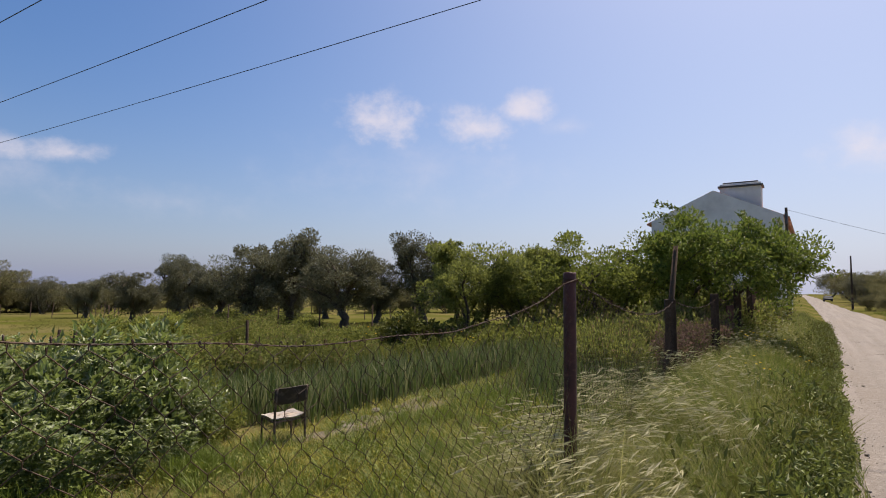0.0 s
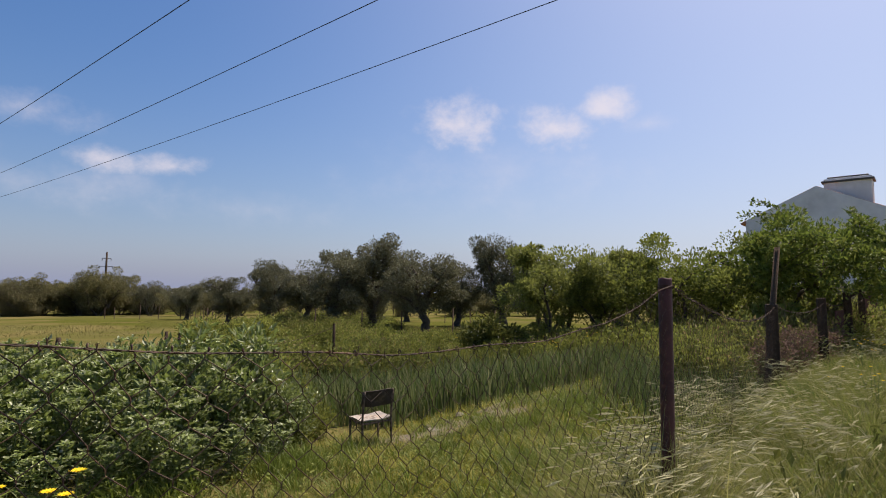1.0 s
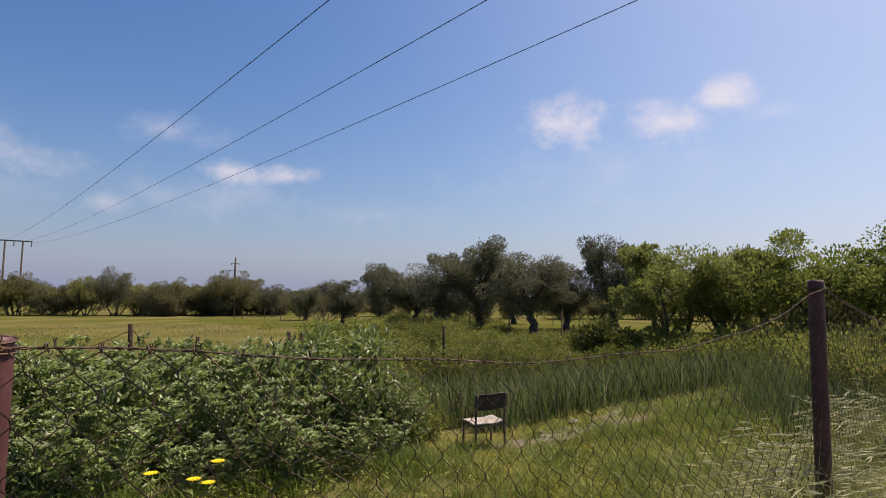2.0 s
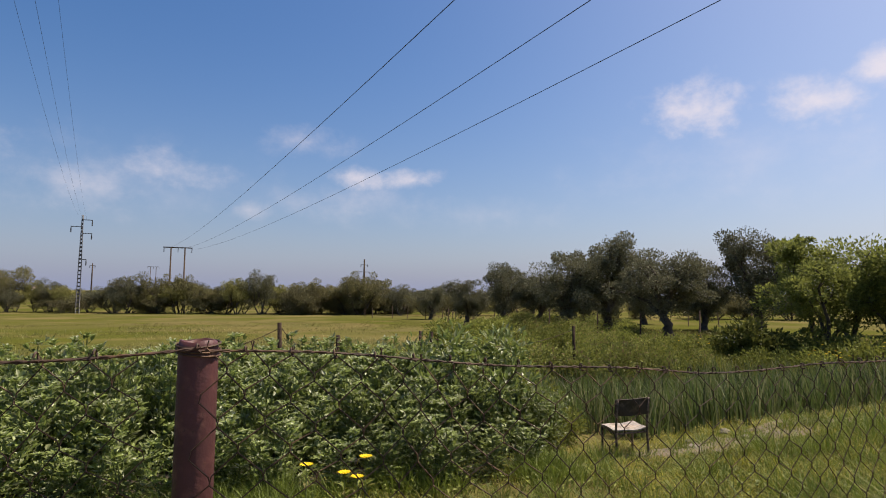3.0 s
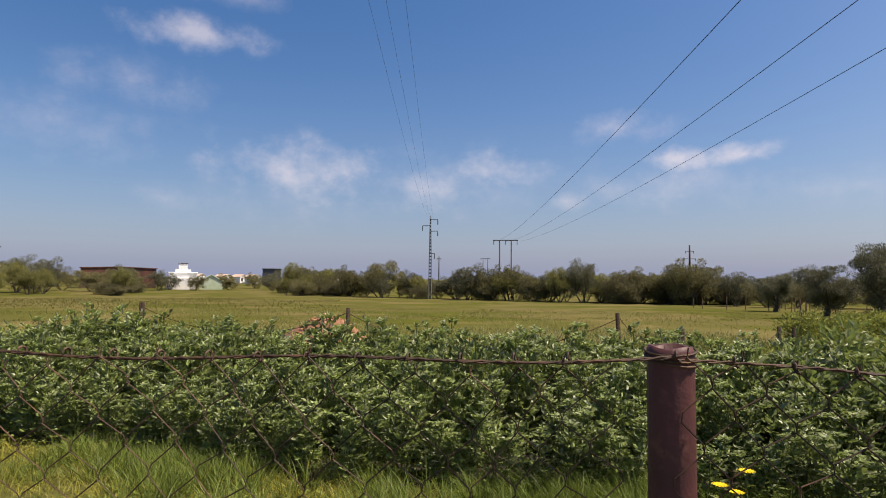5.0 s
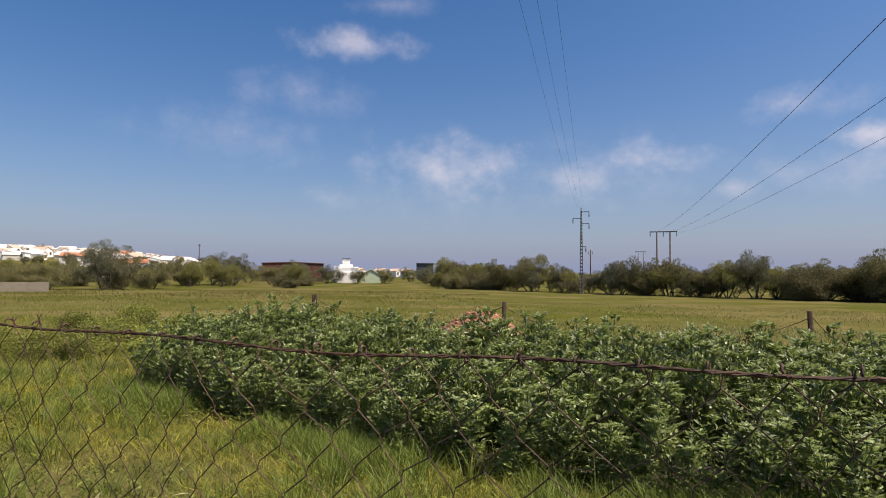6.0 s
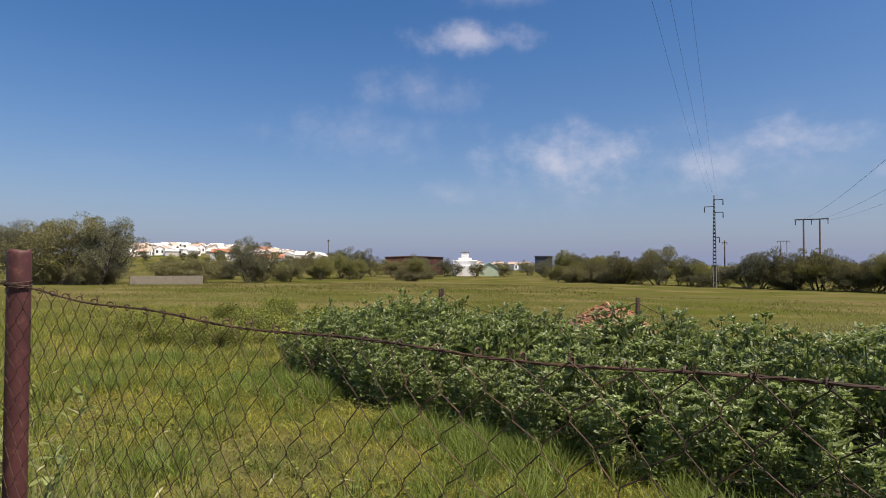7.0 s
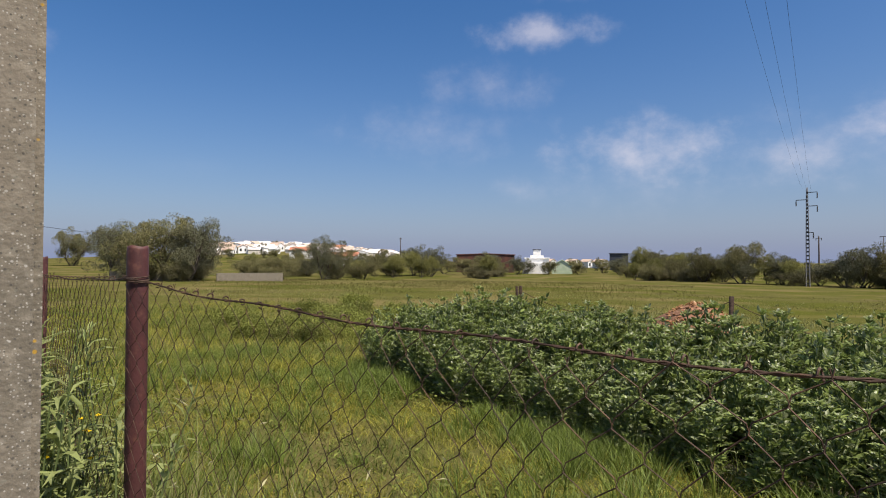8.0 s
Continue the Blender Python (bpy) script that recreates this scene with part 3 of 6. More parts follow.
HEDGE = [
    make_tree("hedgerow_tree", "low dusty green hedgerow tree along the field edge", 4.4, 5.2, 0.7, 0.14, 0.135, 15000, M_SCRUB, lumps=30, low=-0.06, seed=41, stems=3),
    make_tree("hedgerow_tree", "rounded grey-green hedgerow tree along the field edge", 5.0, 4.6, 0.8, 0.16, 0.125, 13000, M_OLIVE, lumps=28, low=-0.04, seed=42, stems=2),
    make_tree("hedgerow_tree", "leafy yellow-green hedgerow tree along the field edge", 4.8, 5.0, 0.7, 0.14, 0.135, 15000, M_SCRUB, lumps=26, low=-0.06, seed=43, stems=3),
    make_tree("hedgerow_tree", "round yellow-green hedgerow tree on bare stems", 5.0, 4.2, 1.2, 0.13, 0.13, 14000, M_HEDGEY, lumps=34, low=0.14, seed=44, stems=3, tip=0.6, clump=0.15),
    make_tree("hedgerow_bush", "low dark scrub bush along the field edge", 3.0, 5.0, 0.3, 0.10, 0.13, 14000, M_HEDGED, lumps=34, low=-0.08, seed=45, stems=3, tip=0.5),
    make_tree("hedgerow_tree", "thin open hedgerow tree with bare lower stems", 4.4, 3.6, 1.5, 0.10, 0.16, 5000, M_SCRUB, lumps=16, low=0.3, seed=46, stems=4, tip=0.5),
]
HEDGE_LINE = [(-126, -44), (-112, -34), (-100, -26), (-92, -14), (-86, -4), (-80, 5), (-76, 12), (-73, 20), (-71, 29)]
rg = np.random.default_rng(5)
line = np.array(HEDGE_LINE, float)
for i in range(78):
    u = i / 77 * (len(line) - 1)
    k = min(int(u), len(line) - 2)
    p = line[k] + (line[k + 1] - line[k]) * (u - k)
    x, y = p + rg.normal(size=2) * [2.2, 1.0] - [rg.uniform(0, 4), 0]
    stand(HEDGE[(0, 3, 4, 1, 5, 4, 2, 3)[rg.integers(0, 8)]], x, y, rg.uniform(0.6, 1.15), rg.uniform(0, 360), tall=rg.uniform(0.62, 1.2), group="hedgerow")
# dense brown scrub where the hedge meets the grove
for i in range(16):
    x, y = -74 + rg.uniform(-3, 4), 16 + 16 * i / 15 + rg.normal()
    stand(HEDGE[(4, 4, 0, 4)[i % 4]], x, y, rg.uniform(0.8, 1.15), rg.uniform(0, 360), tall=rg.uniform(0.9, 1.3), group="hedgerow")
for i in range(26):
    u = i / 25
    x, y = -66 + 46 * u + rg.normal() * 2, 33 + 32 * u + rg.normal() * 2
    stand(HEDGE[i % 3], x, y, rg.uniform(0.6, 0.95), rg.uniform(0, 360), tall=rg.uniform(0.7, 1.0), group="hedge behind the grove")
# further woods and single trees on the flats
for x, y, s, v in [(-150, -60, 1.0, 0), (-160, -30, 1.2, 1), (-150, 10, 1.2, 2), (-140, 40, 1.1, 0), (-120, 60, 1.0, 1), (-98, 60, 0.9, 2), (-90, 48, 0.8, 0), (-84, 40, 0.8, 1), (-110, 75, 1.0, 2),
                   (-63, 29.5, 0.7, 0), (-66, 27.5, 0.8, 1), (-61, 31.5, 0.6, 2), (-62, 40, 0.8, 1), (-56, 52, 0.8, 0), (-80, 64, 0.9, 2), (-150, 28, 1.1, 1), (-175, -50, 1.2, 2)]:
    stand(HEDGE[v], x, y, s, x * 7, tall=0.95, group="trees on the flats")
# left side: trees before the town
for x, y, s, tall, v in [(-55.0, -80.0, 0.8, 0.8, 0), (-60.0, -84.0, 0.8, 0.8, 2), (-68.0, -82.0, 0.7, 0.8, 1), (-46.0, -78.0, 0.8, 0.7, 1), (-74.0, -92.0, 0.9, 0.8, 2), (-93.0, -92.0, 0.9, 0.9, 2), (-112.0, -92.0, 0.9, 0.8, 0), (-140.0, -64.0, 0.9, 0.8, 0), (-146.0, -54.0, 0.9, 0.8, 1), (-41.0, -72.0, 0.7, 0.7, 2), (-35.2, -63.1, 1.08, 1.1, 1), (-32.5, -66.0, 1.25, 1.1, 2), (-30.5, -71.5, 1.1, 1.05, 1), (-38.0, -66.0, 1.0, 1.2, 1), (-57.8, -66.2, 1.1, 1.0, 1), (-61.0, -67.0, 0.85, 1.0, 2),
                         (-52.0, -68.0, 0.8, 0.75, 2), (-66.0, -66.0, 0.8, 0.7, 0), (-84.0, -77.0, 0.95, 0.95, 0), (-90.0, -76.0, 1.1, 0.95, 1), (-95.0, -75.0, 1.0, 1.0, 1), (-103.0, -72.0, 0.9, 0.8, 2),
                         (-72.0, -74.0, 0.7, 0.7, 0), (-48.0, -64.5, 0.55, 0.6, 2), (-78.0, -80.0, 0.8, 0.7, 2), (-86.0, -88.0, 0.9, 0.8, 1), (-100.0, -62.0, 0.6, 0.7, 0), (-130.0, -58.0, 0.7, 0.8, 2), (-135.0, -50.0, 0.8, 0.7, 1), (-64.0, -72.0, 0.75, 0.8, 1), (-106.0, -80.0, 0.9, 0.8, 2), (-118.0, -74.0, 0.8, 0.75, 0), (-126.0, -70.0, 0.8, 0.7, 1), (-110.0, -70.0, 0.9, 0.95, 1), (-116.0, -67.0, 0.8, 0.9, 1), (-109.9, -39.2, 0.55, 0.95, 0), (-70.0, -190.0, 1.6, 1.3, 0), (-78.0, -180.0, 1.6, 1.3, 2), (-86.0, -200.0, 1.7, 1.2, 2), (-48.0, -190.0, 1.2, 1.2, 1), (-122.0, -62.0, 0.7, 0.9, 0), (-33.5, -63.0, 0.6, 1.0, 4), (-31.0, -66.5, 0.7, 1.0, 4), (-36.8, -64.6, 0.6, 1.0, 4), (-59.5, -66.0, 0.6, 0.9, 4)]:
    stand(HEDGE[v], x, y, 1.22 * s, x * 13, tall=tall, group="trees before the town")
for k in range(44):
    ya, r = radians((rg.uniform(121.5, 146), rg.uniform(121.5, 146), rg.uniform(104, 109))[k % 3]), rg.uniform(100, 118)
    stand(HEDGE[(4, 3, 0, 4, 3)[k % 5]], -math.sin(ya) * r, math.cos(ya) * r, rg.uniform(0.55, 1.0), 53 * k, tall=rg.uniform(0.7, 1.1), group="bushes before the town")
# between the hillside houses
for i in range(46):
    ya, r = radians(rg.uniform(131, 150)), rg.uniform(240, 370)
    stand(HEDGE[i % 3], -math.sin(ya) * r, math.cos(ya) * r, rg.uniform(0.7, 1.1), 37 * i, tall=rg.uniform(0.7, 1.1), group="trees among the houses")
# beyond the track
for x, y, s, v in [(-2.0, 24.0, 0.5, 1), (-2.6, 21.0, 0.5, 1), (3.6, 215, 2.1, 1), (9.5, 205, 2.2, 0), (6.4, 72, 0.72, 2), (5.4, 82, 0.6, 0), (8.2, 64, 0.75, 2), (7.5, 90, 0.9, 2), (6.6, 122, 1.35, 1), (10.5, 116, 1.5, 0), (8.5, 132, 1.6, 2), (13.5, 112, 1.4, 1), (6.8, 150, 1.5, 0), (9.0, 185, 1.5, 1), (12.0, 140, 1.6, 2), (16.0, 108, 1.4, 0), (-3.5, 66, 0.8, 1), (-4.5, 80, 0.9, 0)]:
    stand(HEDGE[v], x, y, s, x * 31, tall=0.85, group="trees beyond the track")
for k in range(22):
    y = rg.uniform(58, 125)
    stand(HEDGE[(3, 4, 0)[k % 3]], 5.6 + 0.035 * y + rg.uniform(0, 5), y, rg.uniform(0.5, 0.8), 61 * k, tall=rg.uniform(0.7, 1.0), group="bushes beyond the track")
for t in OLIVES + LUSH + [PLUM] + HEDGE:
    drop_template(t)


# ---- shrubs and brambles ----
def make_shrub(name, label, w, h, leaf, count, mat, seed, flowers=0):
    rg = np.random.default_rng(seed)
    g = Geo()
    stems = Geo()
    lumps = []
    for k in range(16):
        a, r = rg.uniform(0, 6.28), w * 0.5 * math.sqrt(rg.random()) * 0.8
        top = np.array([math.cos(a) * r, math.sin(a) * r, h * rg.uniform(0.45, 0.92) * (1 - 0.35 * (r / (w * 0.5)) ** 2)])
        stems.tube(np.array([[top[0] * 0.3, top[1] * 0.3, -0.05], [top[0] * 0.7, top[1] * 0.7, top[2] * 0.5], top]), [0.012, 0.009, 0.004], 5)
        lumps.append(top)
        lumps.append(top * [0.9, 0.9, 0.55])
    lumps = np.array(lumps)
    pk = rg.integers(0, len(lumps), count)
    d = rg.normal(size=(count, 3))
    d /= np.linalg.norm(d, axis=1)[:, None]
    pos = lumps[pk] + d * (rg.random(count) ** 0.5 * w * 0.17)[:, None]
    pos[:, 2] = np.abs(pos[:, 2])
    g.leaves(pos, d + rg.normal(size=(count, 3)) * 0.6 + [0, 0, 0.5], rg.normal(size=(count, 3)) + [0, 0, 1], leaf * rg.uniform(0.7, 1.3, count), leaf * 0.5)
    ob = holder(name, label, "shrub")
    tagged(part("stem", stems, M_STEM, ob), "tangle of thin green stems", kind="stuff")
    part("foliage", g, mat, ob)
    if flowers:
        f = Geo()
        q = pos[rg.integers(0, count, flowers)] + rg.normal(size=(flowers, 3)) * 0.03
        f.leaves(q, rg.normal(size=(flowers, 3)), rg.normal(size=(flowers, 3)), 0.05, 0.05)
        part("blossom", f, M_FLOWER, ob)
    return ob


BRAMBLE = make_shrub("bramble_bush", "tangled bramble bush on the ditch bank", 2.0, 0.95, 0.085, 3800, M_BRAMBLE, 51)
WEEDS = make_shrub("weed_clump", "tall yellow-green weed clump", 1.7, 0.7, 0.085, 3000, M_WEEDLEAF, 52)
ELDER = make_shrub("elder_bush", "dark round bush with pale blossom on the bank", 1.7, 1.15, 0.13, 2600, M_DEEP, 53, 60)
stand(ELDER, -9.1, 12.4, 1.0, 0)
rg = np.random.default_rng(8)
for x, y, s in [(-9.8, 8.9, 0.95), (-10.3, 7.2, 0.8), (-8.9, 10.6, 0.8), (-10.6, 10.4, 0.9), (-4.0, 13.6, 1.0), (-2.9, 12.0, 1.0), (-2.6, 9.6, 0.8), (-3.4, 10.6, 1.0), (-2.4, 15.8, 1.2), (-3.6, 15.2, 1.3), (-12.2, 13.4, 0.9), (-2.2, 17.4, 1.5), (-3.4, 20.0, 1.7), (-2.6, 22.5, 1.8), (-2.1, 25.5, 1.6), (-8.3, 6.9, 1.0), (-8.6, 5.6, 0.9), (-8.0, 7.9, 0.8)]:
    stand(BRAMBLE, x, y, s * rg.uniform(0.8, 1.1), rg.uniform(0, 360), tall=rg.uniform(0.65, 1.2), group="brambles on the bank")
for x, y, s in [(-12.0, 8.2, 0.9), (-11.2, 12.0, 0.9), (-10.0, 6.0, 0.8), (-13.5, 10.2, 1.0), (-6.2, 12.2, 1.0), (-4.9, 11.9, 1.0), (-3.9, 11.6, 0.9), (-7.6, 12.0, 0.8), (-12.6, 6.6, 0.8), (-14.2, 13.5, 0.9), (-2.2, 11.2, 0.9), (-3.0, 9.0, 0.7), (-9.4, 7.9, 0.8), (-8.7, 9.4, 0.7), (-9.6, 11.4, 0.9), (-8.4, 11.6, 0.7), (-7.6, 4.6, 0.9), (-8.2, 3.8, 0.9), (-6.6, 4.0, 0.8), (-7.2, 3.4, 0.8), (-5.6, 3.65, 0.6), (-5.2, 3.35, 0.5), (-4.65, 3.25, 0.45), (-4.85, 3.5, 0.4),
                (-9.0, -8.6, 0.55), (-12.5, -9.5, 0.6), (-14.5, -13.0, 0.7), (-10.5, -11.5, 0.55), (-8.2, -9.8, 0.5), (-17.0, -17.5, 0.8), (-7.4, -10.6, 0.5), (-13.0, -15.5, 0.7), (-9.2, -14.5, 0.6), (-8.0, -7.6, 0.5), (-9.5, -7.4, 0.6), (-10.8, -9.2, 0.7), (-11.6, -7.6, 0.6), (-9.8, -10.2, 0.6), (-13.4, -11.4, 0.7), (-15.5, -10.6, 0.7), (-12.0, -13.2, 0.7)]:
    stand(WEEDS, x, y, s * (1.25 if y < 0 else 1), rg.uniform(0, 360), tall=0.72 if y < 0 else 1.0, group="weed clumps")
for k in range(46):
    x = -rg.uniform(11.5, 40)
    y = -x * rg.uniform(0.52, 0.98)
    stand(BRAMBLE if k % 3 == 0 else WEEDS, x, y, rg.uniform(0.7, 1.5), rg.uniform(0, 360), tall=rg.uniform(0.5, 0.9), group="rough growth in the grove")
for x, y, s in [(-2.3, 8.0, 0.7), (-2.2, 10.4, 0.9), (-1.95, 12.6, 0.9), (-2.5, 13.6, 1.2), (-1.75, 15.4, 0.9), (-1.9, 18.6, 1.2), (-5.2, 14.2, 1.0)]:
    stand(BRAMBLE, x, y, s, rg.uniform(0, 360), tall=1.15, group="brambles on the bank")
for x, y, s in [(-9.4, 13.6, 1.1), (-8.3, 13.9, 1.2), (-7.3, 13.2, 1.1), (-6.2, 13.9, 1.3), (-5.2, 13.4, 1.2), (-4.3, 13.9, 1.3), (-3.4, 13.2, 1.1), (-2.8, 14.4, 1.1), (-6.8, 12.6, 0.9), (-10.6, 13.8, 1.0)]:
    stand(WEEDS, x, y, s, rg.uniform(0, 360), tall=0.8, group="weed clumps")
for k in range(44):
    x, y = -rg.uniform(7.0, 15), -rg.uniform(6.9, 14)
    stand(WEEDS if k % 3 else BRAMBLE, x, y, rg.uniform(0.45, 0.8), rg.uniform(0, 360), tall=rg.uniform(0.45, 0.8), group="weed clumps")
VINE = make_shrub("dry_vine", "brown dead vine tangled in the old fence", 0.9, 1.05, 0.055, 2600, M_DRYVINE, 54)
for k, y in enumerate((7.9, 9.0, 10.0, 11.2, 12.4)):
    stand(VINE, -1.62 + 0.05 * (k % 2), y, rg.uniform(0.7, 0.85), 70 * k, tall=rg.uniform(0.9, 1.15), group="dead vines on the fence")
for t in (BRAMBLE, WEEDS, ELDER, VINE):
    drop_template(t)


# ---- broad beans ----
def bean_plant(seed, h):
    """Several square stems, each with compound leaves all the way up and a star of young leaves on top."""
    rg = np.random.default_rng(seed)
    stems, fol = Geo(), Geo()
    for s in range(6):
        a = 1.05 * s + rg.uniform(-0.4, 0.4)
        foot = np.array([math.cos(a), math.sin(a), 0]) * 0.04
        out_by = rg.uniform(0.05, 0.21)
        top = foot + np.array([math.cos(a) * out_by, math.sin(a) * out_by, h * rg.uniform(0.76, 1.04)])
        u = np.linspace(0, 1, 5)[:, None]
        path = foot + (top - foot) * [1, 1, 0] * u ** 1.4 + (top - foot) * [0, 0, 1] * u
        path[0, 2] = -0.05
        stems.tube(path, np.linspace(0.007, 0.004, 5), 5)
        n = 16
        for k in range(n):
            uu = 0.12 + 0.85 * k / (n - 1)
            p = foot + (top - foot) * [uu ** 1.4, uu ** 1.4, uu]
            b = a + k * 2.6 + rg.uniform(-0.4, 0.4)
            out = np.array([math.cos(b), math.sin(b), 0.3 + 0.9 * uu])
            out /= np.linalg.norm(out)
            size = rg.uniform(0.85, 1.2) * (1.0 - 0.3 * max(0.0, uu - 0.7) / 0.3)
            rach = p + out * 0.10 * size
            lat = np.cross(out, [0, 0, 1.0])
            lat /= np.linalg.norm(lat) + 1e-9
            base = np.array([p + (rach - p) * 0.45, p + (rach - p) * 0.5, p + (rach - p) * 0.95, rach, rach])
            way = np.array([out * 0.6 + lat, out * 0.6 - lat, out + lat * 0.75, out - lat * 0.75, out * 1.2]) + rg.normal(size=(5, 3)) * 0.38 + [0, 0, 0.25 + 0.5 * uu]
            up = np.tile([0, 0, 1.0], (5, 1)) * 0.55 + rg.normal(size=(5, 3)) * 0.55 - out * 0.35
            L = 0.08 * size * rg.uniform(0.8, 1.15, 5)
            keep = 4 if k % 2 else 5
            fol.broad_leaves(base[:keep], way[:keep], up[:keep], L[:keep], L[:keep] * 0.38)
        for m, tilt, L in ((7, 0.6, 0.08), (6, 1.6, 0.06)):
            ang = np.arange(m) * 6.283 / m + rg.uniform(0, 6) + rg.normal(size=m) * 0.2
            way = np.stack([np.cos(ang), np.sin(ang), np.full(m, tilt)], 1)
            fol.broad_leaves(np.tile(top + [0, 0, 0.008 * tilt], (m, 1)), way, np.stack([-np.cos(ang) * tilt, -np.sin(ang) * tilt, np.ones(m)], 1), L * rg.uniform(0.8, 1.2, m), L * 0.4)
    ob = holder("bean_plant", "leafy grey-green broad bean plant in a dense plot", "bean plant", "broad bean plot")
    part("stem", stems, M_STEM, ob)
    part("foliage", fol, M_BEAN, ob)
    return ob


BEANS = [bean_plant(60 + k, 0.95) for k in range(6)]
rg = np.random.default_rng(9)


def bean_front(y):
    return np.interp(y, [-6.6, -6.2, -4.0, -2.8, -1.2, 0.5, 2.3, 2.9], [-6.9, -6.5, -5.35, -5.0, -4.55, -4.4, -4.05, -4.2])


count = 0
for y in np.arange(-6.3, 2.7, 0.2):
    xf = float(bean_front(y))
    for k in range(7):
        x = xf + 0.2 - 0.43 * k
        if x < -7.25 or count >= 298:
            continue
        xx, yy = x + rg.normal() * 0.06, y + rg.normal() * 0.07
        if rg.random() < 0.05:
            continue
        s = rg.uniform(0.78, 1.2) * float(np.interp(y, [-4.5, -3, 0, 0.8], [1.08, 0.97, 0.97, 0.9])) * (0.52, 0.7, 0.82, 0.88, 0.92, 0.94, 0.95)[k]
        c = copy_thing(BEANS[rg.integers(0, 6)], pose(xx, yy, float(gz(xx, yy)), rg.uniform(-5, 5), rg.uniform(-5, 5), rg.uniform(0, 360)))
        c.scale = (1.08 * (0.42 + 0.58 * s), 1.08 * (0.42 + 0.58 * s), s)
        count += 1
for t in BEANS:
    drop_template(t)
ENDBUSH = make_shrub("bean_clump", "tall dark leafy clump at the end of the bean plot", 1.2, 1.15, 0.072, 3600, M_BEAN, 71)
stand(ENDBUSH, -4.7, 2.5, 1.0, 0, label="tall dark leafy clump at the end of the bean plot")
stand(ENDBUSH, -5.4, 2.6, 0.75, 120)
stand(ENDBUSH, -4.55, 3.05, 0.55, 220, label="low leafy clump at the end of the bean plot")
drop_template(ENDBUSH)


# ---- fence along the track ----
# posts: x, y, foot height, top height
POSTS = [(-2.25, -7.6, 0.2, 1.52), (-1.9, -5.75, 0.2, 1.55), (-1.56, -3.97, 0.2, 1.58), (-1.26, -2.30, 0.2, 1.60), (-1.18, 0.008, 0.2, 1.458), (-0.96, 2.58, 0.2, 1.61), (-1.47, 7.35, 0.2, 1.48), (-1.46, 10.9, 0.2, 1.57), (-1.42, 13.9, 0.2, 1.70), (-1.45, 17.0, 0.2, 1.75)]
# height of the mesh's upper edge at each post, and the sag between it and the next
EDGE = [1.44, 1.47, 1.49, 1.505, 1.447, 1.57, 1.46, 1.50, 1.60, 1.60]
SAG = [0.03, 0.03, 0.01, 0.035, 0.10, 0.16, 0.12, 0.1, 0.1]
fence = holder("chain_link_fence", "sagging rusty chain-link fence on red-brown pipe posts", "fence", m=pose(-1.1, 0, 0))
f_inv = fence.matrix_basis.inverted()


def in_fence(ob):
    ob.matrix_parent_inverse = f_inv
    return ob


def wire_height(i, u):
    """Upper edge of the mesh between post i and the next."""
    a, b = EDGE[i], EDGE[i + 1]
    z = a + (b - a) * u - SAG[i] * 4 * u * (1 - u)
    if i == 4:
        z = np.interp(u, [0, 0.16, 0.27, 0.38, 0.48, 0.63, 0.77, 0.88, 0.95, 1], [1.447, 1.417, 1.392, 1.375, 1.372, 1.382, 1.42, 1.49, 1.55, 1.575])
    return z


def pipe_post(x, y, z0, z1, lean):
    g = Geo()
    r, n = 0.0295, 14
    ang = np.arange(n) * 2 * np.pi / n
    rings = [(z0 - 0.2, r), (z1 - 0.25, r), (z1 - 0.01, r), (z1, r - 0.002), (z1, r - 0.006), (z1 - 0.06, r - 0.006)]
    V, F = [], []
    for k, (z, rr) in enumerate(rings):
        h = (z - z0)
        V += [[rr * math.cos(a) + lean[0] * h, rr * math.sin(a) + lean[1] * h, z + 0.002 * math.sin(3 * a) * (k > 1)] for a in ang]
    for k in range(len(rings) - 1):
        F += [[k * n + j, k * n + (j + 1) % n, (k + 1) * n + (j + 1) % n, (k + 1) * n + j] for j in range(n)]
    g.add(np.array(V) + [x, y, 0], F)
    c = g.n - n
    g.f.append(np.array([[c, c + j, c + j + 1] for j in range(1, n - 1)]))
    return g


for i, (x, y, z0, z1) in enumerate(POSTS):
    if i < 6:
        # the shafts lean a little: the foot stands off the top's plumb line
        lean = [(0, 0), (0, 0), (0, 0), (0.02, 0.03), (0, 0), (0, 0)][i]
        g = pipe_post(x - lean[0] * (z1 - z0), y - lean[1] * (z1 - z0), z0, z1, lean)
        in_fence(part("post", g, M_RUST, fence, smooth=True))
    else:
        g = Geo()
        g.box((0.12, 0.10, z1 - z0 + 0.3), pose(x, y, (z0 + z1) / 2 - 0.15, 1.5, -1, 20), 0.012)
        in_fence(part("post", g, M_WOOD, fence, "dark rough timber post"))

